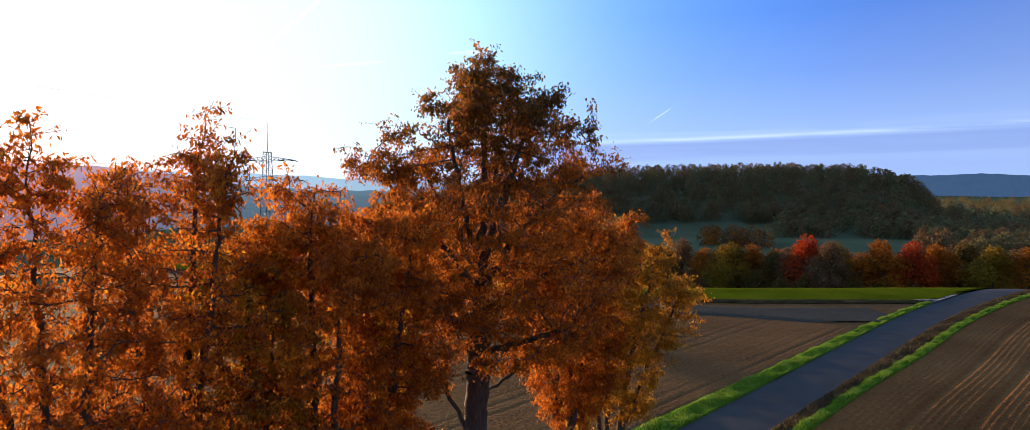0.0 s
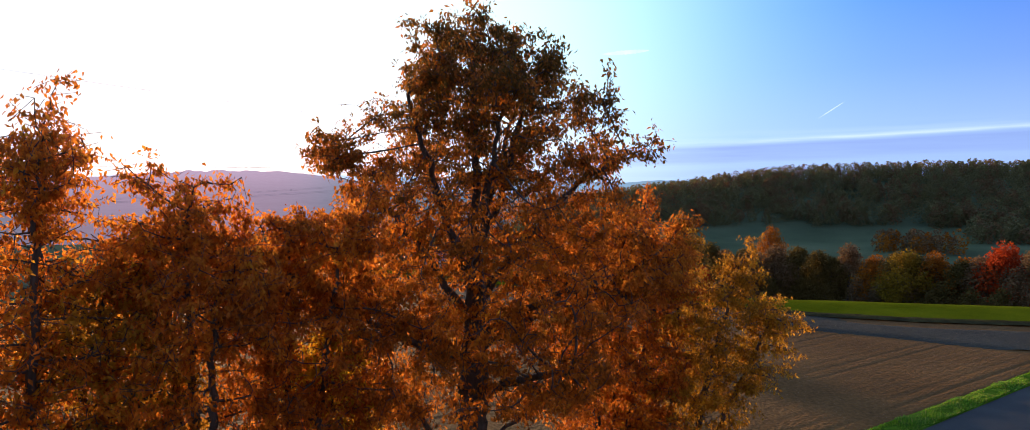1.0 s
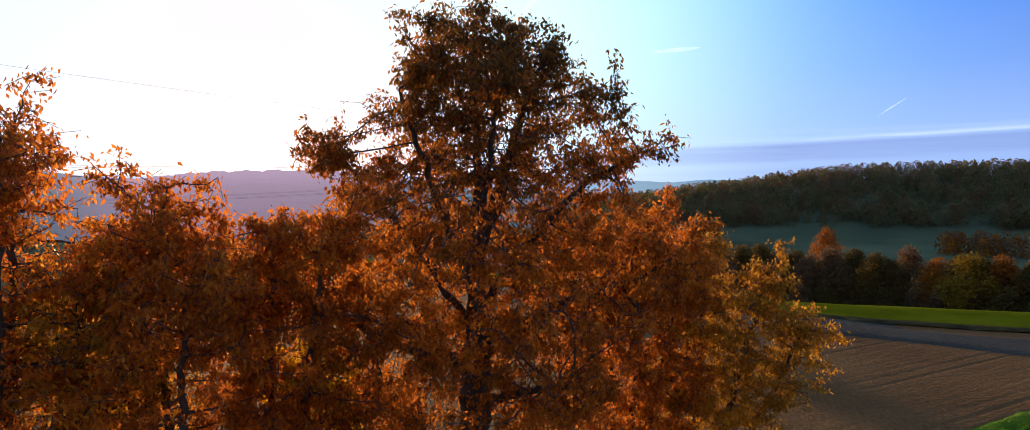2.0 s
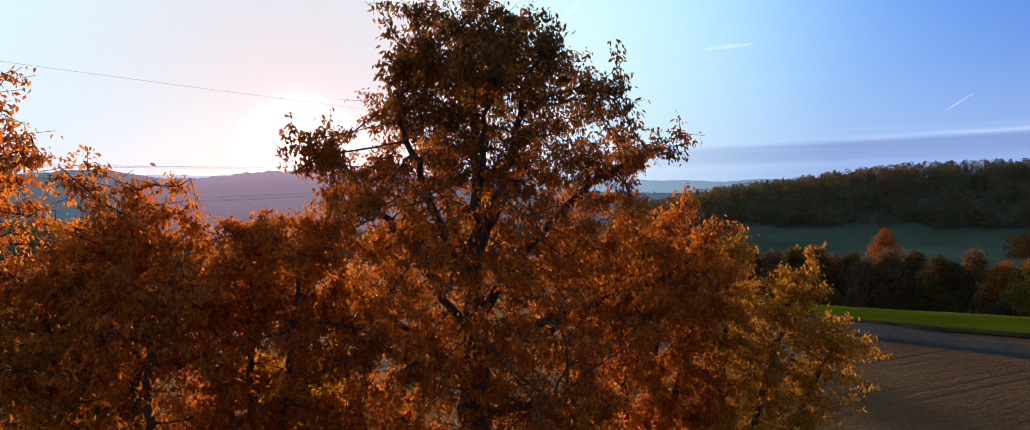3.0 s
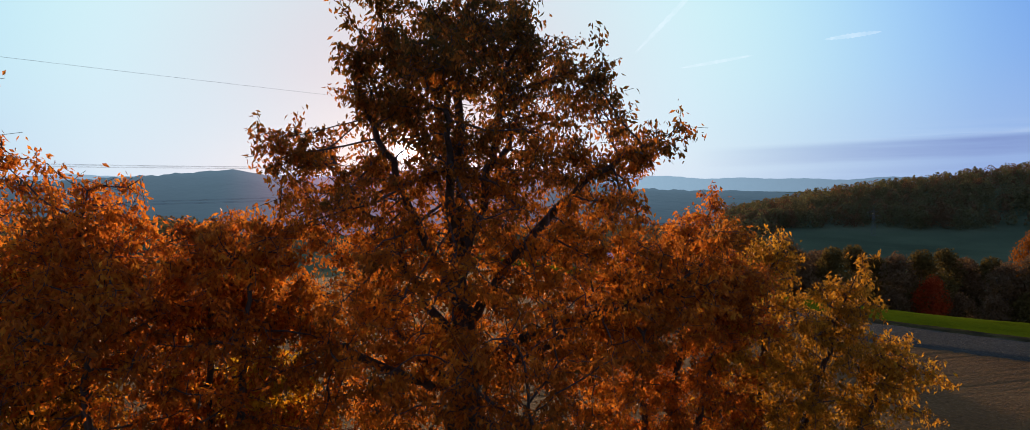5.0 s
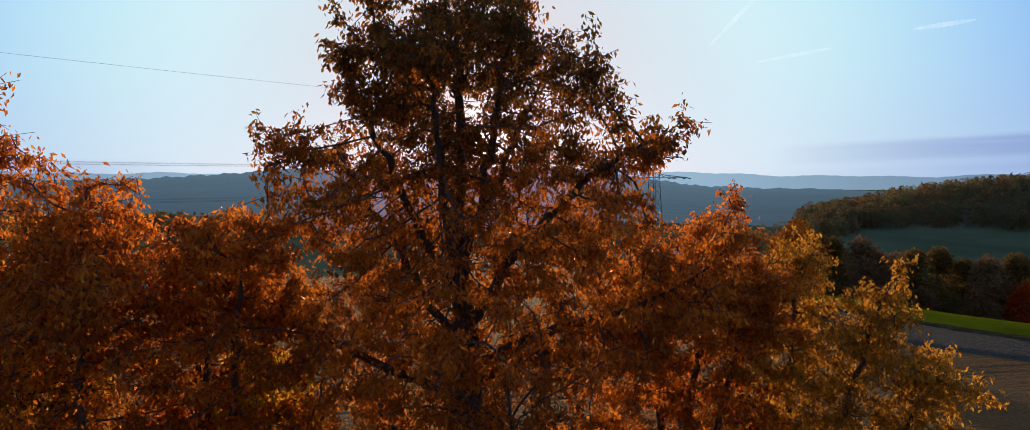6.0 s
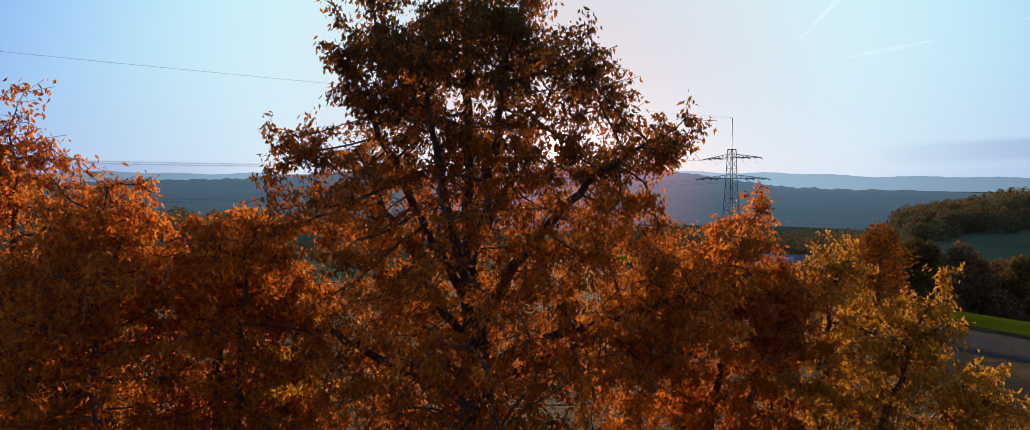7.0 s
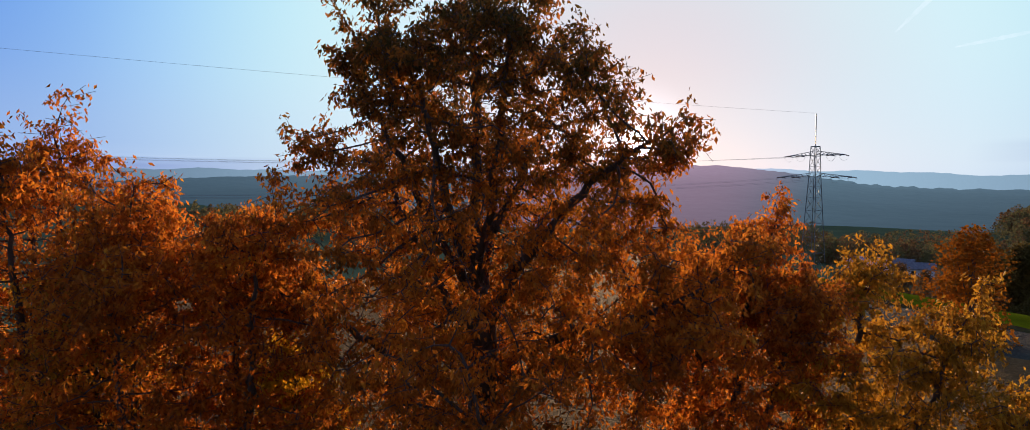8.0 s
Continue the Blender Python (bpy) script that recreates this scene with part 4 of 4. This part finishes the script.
forest("valley_copse", "low wood on the valley floor", spots, ["green", "green", "brown"], 17, leaves=90, h=(5, 12), leaf=0.9)
spots = []
for _ in range(22):
    b, r = r2.uniform(-80, -56), r2.uniform(380, 640)
    spots += [bearing_place(b + r2.normal() * 1.1, r + r2.normal() * 22) for _ in range(18)]
forest("valley_wood", "woodland along the far side of the valley", spots, ["green", "green", "brown"], 9, leaves=70, h=(4, 11), leaf=1.4)


# ---- power line ----
def bars(segments, thick):
    """Square steel bars between pairs of points."""
    a = np.array([s[0] for s in segments], dtype=float)
    b = np.array([s[1] for s in segments], dtype=float)
    P = np.vstack([a, b])
    par = np.concatenate([np.full(len(a), -1), np.arange(len(a))])
    return tubes(P, par, np.full(len(P), thick), par >= 0, 4)


LINE_A, LINE_B = (-38.6, 102.1), (-69.1, -61.3)
PYLON_H = 19.1 - float(land(*LINE_A))
PYLON_TOP = PYLON_H - 4.5                # where the lattice ends and the thin mast begins
PYLON_ARMS = ((PYLON_H - 8.7, 5.7), (PYLON_H - 5.7, 4.4))      # height and half length


def loft(points, radius, sides=4):
    """One closed bar along nearly upright points."""
    v, f = [], []
    for i, p in enumerate(points):
        for k in range(sides):
            a = math.tau * (k + 0.5) / sides
            v.append((p[0] + radius * math.cos(a), p[1] + radius * math.sin(a), p[2]))
            if i:
                m = (k + 1) % sides
                f.append(((i - 1) * sides + k, (i - 1) * sides + m, i * sides + m, i * sides + k))
    n = len(v)
    f += [tuple(range(sides - 1, -1, -1)), tuple(range(n - sides, n))]
    return v, f


def pylon_width(z):
    return np.interp(z, [0, PYLON_H - 8.7, PYLON_TOP], [1.3, 0.55, 0.42])


def pylon(name, label, x, y, turn, h_scale=1.0):
    root = tagged(new(name), label, "pylon", "power line pylons")
    root.location, root.rotation_euler, root.scale = (x, y, float(land(x, y)) - 0.1), (0, 0, turn), (h_scale,) * 3
    levels = [PYLON_TOP * k for k in (0, 0.13, 0.25, 0.36, 0.46, 0.55, 0.64, 0.72, 0.79, 0.86, 0.93, 1)]
    corner = lambda z, k: (pylon_width(z) * (1, 1, -1, -1)[k], pylon_width(z) * (1, -1, -1, 1)[k], z)
    for k in range(4):
        v, f = loft([corner(z, k) for z in levels], 0.05)
        part("leg", mesh_of("leg", v, f, STEEL), root)
    v, f = bars([((0, 0, PYLON_TOP), (0, 0, PYLON_H)), (corner(PYLON_TOP, 0), corner(PYLON_TOP, 2)), (corner(PYLON_TOP, 1), corner(PYLON_TOP, 3))], 0.075)
    part("mast", mesh_of("mast", v, f, STEEL), root)
    for a, b in zip(levels[:-1], levels[1:]):
        seg = []
        for k in range(4):
            m = (k + 1) % 4
            seg += [(corner(a, k), corner(b, m)), (corner(a, m), corner(b, k)), (corner(b, k), corner(b, m))]
        v, f = bars(seg, 0.02)
        part("bracing", mesh_of("bracing", v, f, STEEL), root)
    for z, half in PYLON_ARMS:
        for side in (1, -1):
            w0 = pylon_width(z)
            tip = (side * half, 0, z)
            seg = [((side * w0, w0, z), tip), ((side * w0, -w0, z), tip), ((side * w0, 0, z + 0.55), tip)]
            for k in range(1, 6):
                u = k / 6
                e = side * (w0 + (half - w0) * u)
                y0 = w0 * (1 - u)
                seg += [((e, y0, z), (e, -y0, z)), ((e, 0, z + 0.55 * (1 - u)), (e, y0, z)), ((e, 0, z + 0.55 * (1 - u)), (side * (w0 + (half - w0) * (u - 1 / 6)), -y0, z))]
            v, f = bars(seg, 0.04)
            arm = part("cross_arm", mesh_of("cross_arm", v, f, STEEL), root)
            for e in (half, half * 0.55):
                for ahead in (1, -1):
                    rings = np.array([(side * e, ahead * 0.15 * k, z - 0.03 - 0.02 * k) for k in range(8)])
                    v, f = tubes(rings, np.arange(-1, 7), np.array([0.05, 0.09, 0.05, 0.09, 0.05, 0.09, 0.05, 0.03]), np.ones(8, dtype=bool), 6)
                    part("insulator", mesh_of("insulator", v, f, GLAZE), arm)
                loop = np.array([(side * e, 1.05 * u, z - 0.17 - 0.7 * (1 - u * u)) for u in np.linspace(-1, 1, 9)])
                v, f = tubes(loop, np.arange(-1, 8), np.full(9, 0.012), np.ones(9, dtype=bool), 4)
                part("jumper_wire", mesh_of("jumper_wire", v, f, WIRE), arm)
    return root


LINE_TURN = math.atan2(-0.19, 0.98)
pylon("pylon", "grey steel lattice power pylon with two cross arms on the slope", *LINE_A, LINE_TURN)
pylon("pylon", "grey steel lattice power pylon carrying the near wires", *LINE_B, LINE_TURN)
x, y = bearing_place(-3.0, 520)
pylon("pylon", "small distant lattice pylon in the valley meadow", x, y, 0.6, 0.9)


def wire(name, label, a, b, sag, radius):
    pts = []
    for k in range(49):
        u = k / 48
        p = Vector(a).lerp(Vector(b), u)
        pts.append((p.x, p.y, p.z - 4 * sag * u * (1 - u)))
    side = Vector((b[1] - a[1], a[0] - b[0], 0)).normalized()
    v, f = [], []
    for i, p in enumerate(pts):
        v += [tuple(Vector(p) + side * radius * c + Vector((0, 0, radius * d))) for c, d in ((1, 0), (0, 1), (-1, 0), (0, -1))]
        if i:
            f += [(4 * i - 4 + k, 4 * i - 4 + (k + 1) % 4, 4 * i + (k + 1) % 4, 4 * i + k) for k in range(4)]
    tagged(new(name, mesh_of(name, v, f, WIRE)), label, "wire", "power line wires")


def arm_point(at, e, z):
    return (at[0] + math.cos(LINE_TURN) * e, at[1] + math.sin(LINE_TURN) * e, float(land(*at)) + z)


wire("earth_wire", "thin earth wire strung between the pylon tops", arm_point(LINE_A, 0, PYLON_H), arm_point(LINE_B, 0, PYLON_H), 1.0, 0.009)
for z, half in PYLON_ARMS:
    for e in (half, -half, half * 0.55, -half * 0.55):
        wire("conductor", "thin power line conductor sagging between pylons", arm_point(LINE_A, e, z - 0.2), arm_point(LINE_B, e, z - 0.2), 2.9, 0.007)


# ---- village in the valley ----
def box(x0, x1, y0, y1, z0, z1):
    v = [(x, y, z) for z in (z0, z1) for x, y in ((x0, y0), (x1, y0), (x1, y1), (x0, y1))]
    return v, [(3, 2, 1, 0), (4, 5, 6, 7), (0, 1, 5, 4), (1, 2, 6, 5), (2, 3, 7, 6), (3, 0, 4, 7)]


def house(x, y, turn, long, deep, eaves, ridge, wall_mat, roof_mat, label):
    root = tagged(new("house"), label, "house", "village houses")
    root.location, root.rotation_euler = (x, y, float(land(x, y)) - 0.2), (0, 0, turn)
    v, f = box(-long / 2, long / 2, -deep / 2, deep / 2, 0, eaves)
    part("wall", mesh_of("wall", v, f, wall_mat), root)
    o = 0.5
    v = []
    for z in (0, 0.25):
        for e in (-long / 2 - o, long / 2 + o):
            v += [(e, -deep / 2 - o, eaves - 0.2 + z), (e, 0, ridge + z), (e, deep / 2 + o, eaves - 0.2 + z)]
    f = [(0, 1, 4, 3), (1, 2, 5, 4), (6, 9, 10, 7), (7, 10, 11, 8), (0, 3, 9, 6), (2, 8, 11, 5), (0, 6, 7, 1), (1, 7, 8, 2), (3, 4, 10, 9), (4, 5, 11, 10)]
    part("roof", mesh_of("roof", v, f, roof_mat), root)
    for side in (-1, 1):
        v = [(side * long / 2, -deep / 2, eaves), (side * long / 2, deep / 2, eaves), (side * long / 2, 0, ridge)]
        part("gable", mesh_of("gable", v, [(0, 1, 2)], wall_mat), root)
    for row in range(max(1, int(eaves // 2.8))):
        for k in range(int(long // 3)):
            e = -long / 2 + 1.6 + k * 3
            v, f = box(e - 0.55, e + 0.55, -deep / 2 - 0.06, -deep / 2 + 0.06, 1.0 + row * 2.8, 2.3 + row * 2.8)
            part("window", mesh_of("window", v, f, DARK_GLASS), root)
    return root


HOUSES = [(-21.3, 268, 0.3, 10, 6, 3.0, 4.8, PLASTER, SHEET, "long white hall with a blue sheet roof in the valley"),
          (-20.2, 272, 0.5, 7, 5.5, 3.4, 5.6, PLASTER, TILE, "white house with a grey roof in the valley"),
          (-19.2, 276, 0.1, 7, 5.5, 3.4, 5.4, PLASTER, TILE, "white house with a grey roof in the valley"),
          (-22.3, 276, 0.8, 6, 5, 3.2, 5.0, PLASTER, SHEET, "small white house with a blue roof in the valley"),
          (-18.0, 270, 0.4, 8, 5.5, 3.0, 4.8, PLASTER, TILE, "low white building with a grey roof in the valley")]
for b, r, turn, *rest in HOUSES:
    x, y = bearing_place(b, r)
    house(x, y, turn, *rest)


# ---- grass on the verges ----
def blades(name, label, s_range, p_range, count, height, mat, seed):
    rng = np.random.default_rng(seed)
    s, p = rng.uniform(*s_range, count), rng.uniform(*p_range, count)
    tuft = np.sin(s * 2.1) * np.sin(s * 0.73 + p * 3) * 0.5 + 0.75
    x, y = lane_xy(s, p)
    z = land(x, y) + 0.03
    h = height * rng.uniform(0.5, 1.2, count) * np.clip(tuft, 0.35, 1.2)
    a = rng.uniform(0, math.tau, count)
    dx, dy = np.cos(a), np.sin(a)
    lean = h * rng.uniform(0.1, 0.7, count)
    wdt = rng.uniform(0.012, 0.03, count)
    v = np.stack([np.stack([x - dy * wdt, y + dx * wdt, z], 1), np.stack([x + dy * wdt, y - dx * wdt, z], 1), np.stack([x + dx * lean, y + dy * lean, z + h], 1)], 1).reshape(-1, 3)
    f = np.arange(count * 3).reshape(-1, 3)
    tagged(new(name, mesh_of(name, v, f, mat)), label, "grass", kind="stuff")


blades("verge_grass", "short bright green grass on the lane verge", (-8, 39.5), (-VERGE + 0.1, LANE_L - 0.06), 50000, 0.15, GRASS, 31)
blades("bank_grass", "lush green grass on the ditch bank", (-8, 60), (LANE_W + 0.66, LANE_W + 1.2), 60000, 0.17, GRASS, 32)
blades("ditch_grass", "dry brown grass in the ditch", (-8, 60), (LANE_W + 0.02, LANE_W + 0.68), 30000, 0.12, DRY_GRASS, 33)


# ---- vapour trails ----
VAPOUR, n = material("vapour_trail")
soft = n("ShaderNodeMapRange", i0=n.noise(n("ShaderNodeTexCoord").outputs["Object"], 0.012, 4.0, 0.6), i1=0.3, i2=0.75, i3=0.05, i4=0.5).outputs[0]
glow = n("ShaderNodeEmission", Color=(0.80, 0.90, 1.0, 1), Strength=0.85)
n("ShaderNodeOutputMaterial", Surface=n("ShaderNodeMixShader", i0=soft, i1=n("ShaderNodeBsdfTransparent").outputs[0], i2=glow.outputs[0]).outputs[0])


def vapour_trail(b0, e0, b1, e1, width):
    """A thin white streak between two bearings and elevations, 4.2 km off."""
    v, f = [], []
    steps = 24
    for k in range(steps + 1):
        u = k / steps
        b, e = radians(b0 + (b1 - b0) * u), radians(e0 + (e1 - e0) * u)
        wide = radians(width) * (0.15 + math.sin(math.pi * u) ** 0.6) * (1 + 0.25 * math.sin(k * 2.7))
        db, de = radians(b1 - b0), radians(e1 - e0)
        size = math.hypot(db, de)
        for side in (-0.5, 0.5):
            bb, ee = b - de / size * wide * side, e + db / size * wide * side
            v.append((EYE_X + 4200 * math.sin(bb) * math.cos(ee), EYE_Y + 4200 * math.cos(bb) * math.cos(ee), 10 + 4200 * math.sin(ee)))
        if k:
            f.append((2 * k - 2, 2 * k - 1, 2 * k + 1, 2 * k))
    setting("backdrop_vapour_trail", mesh_of("vapour_trail", v, f, VAPOUR), "thin white vapour trail high in the sky", "vapour trail")


for trail in ((-21.2, 10.6, -15.0, 16.6, 0.32), (-6.8, 10.7, -3.0, 10.9, 0.28), (10.0, 5.0, 11.8, 6.2, 0.07), (-17.5, 9.2, -12.0, 9.9, 0.22)):
    vapour_trail(*trail)
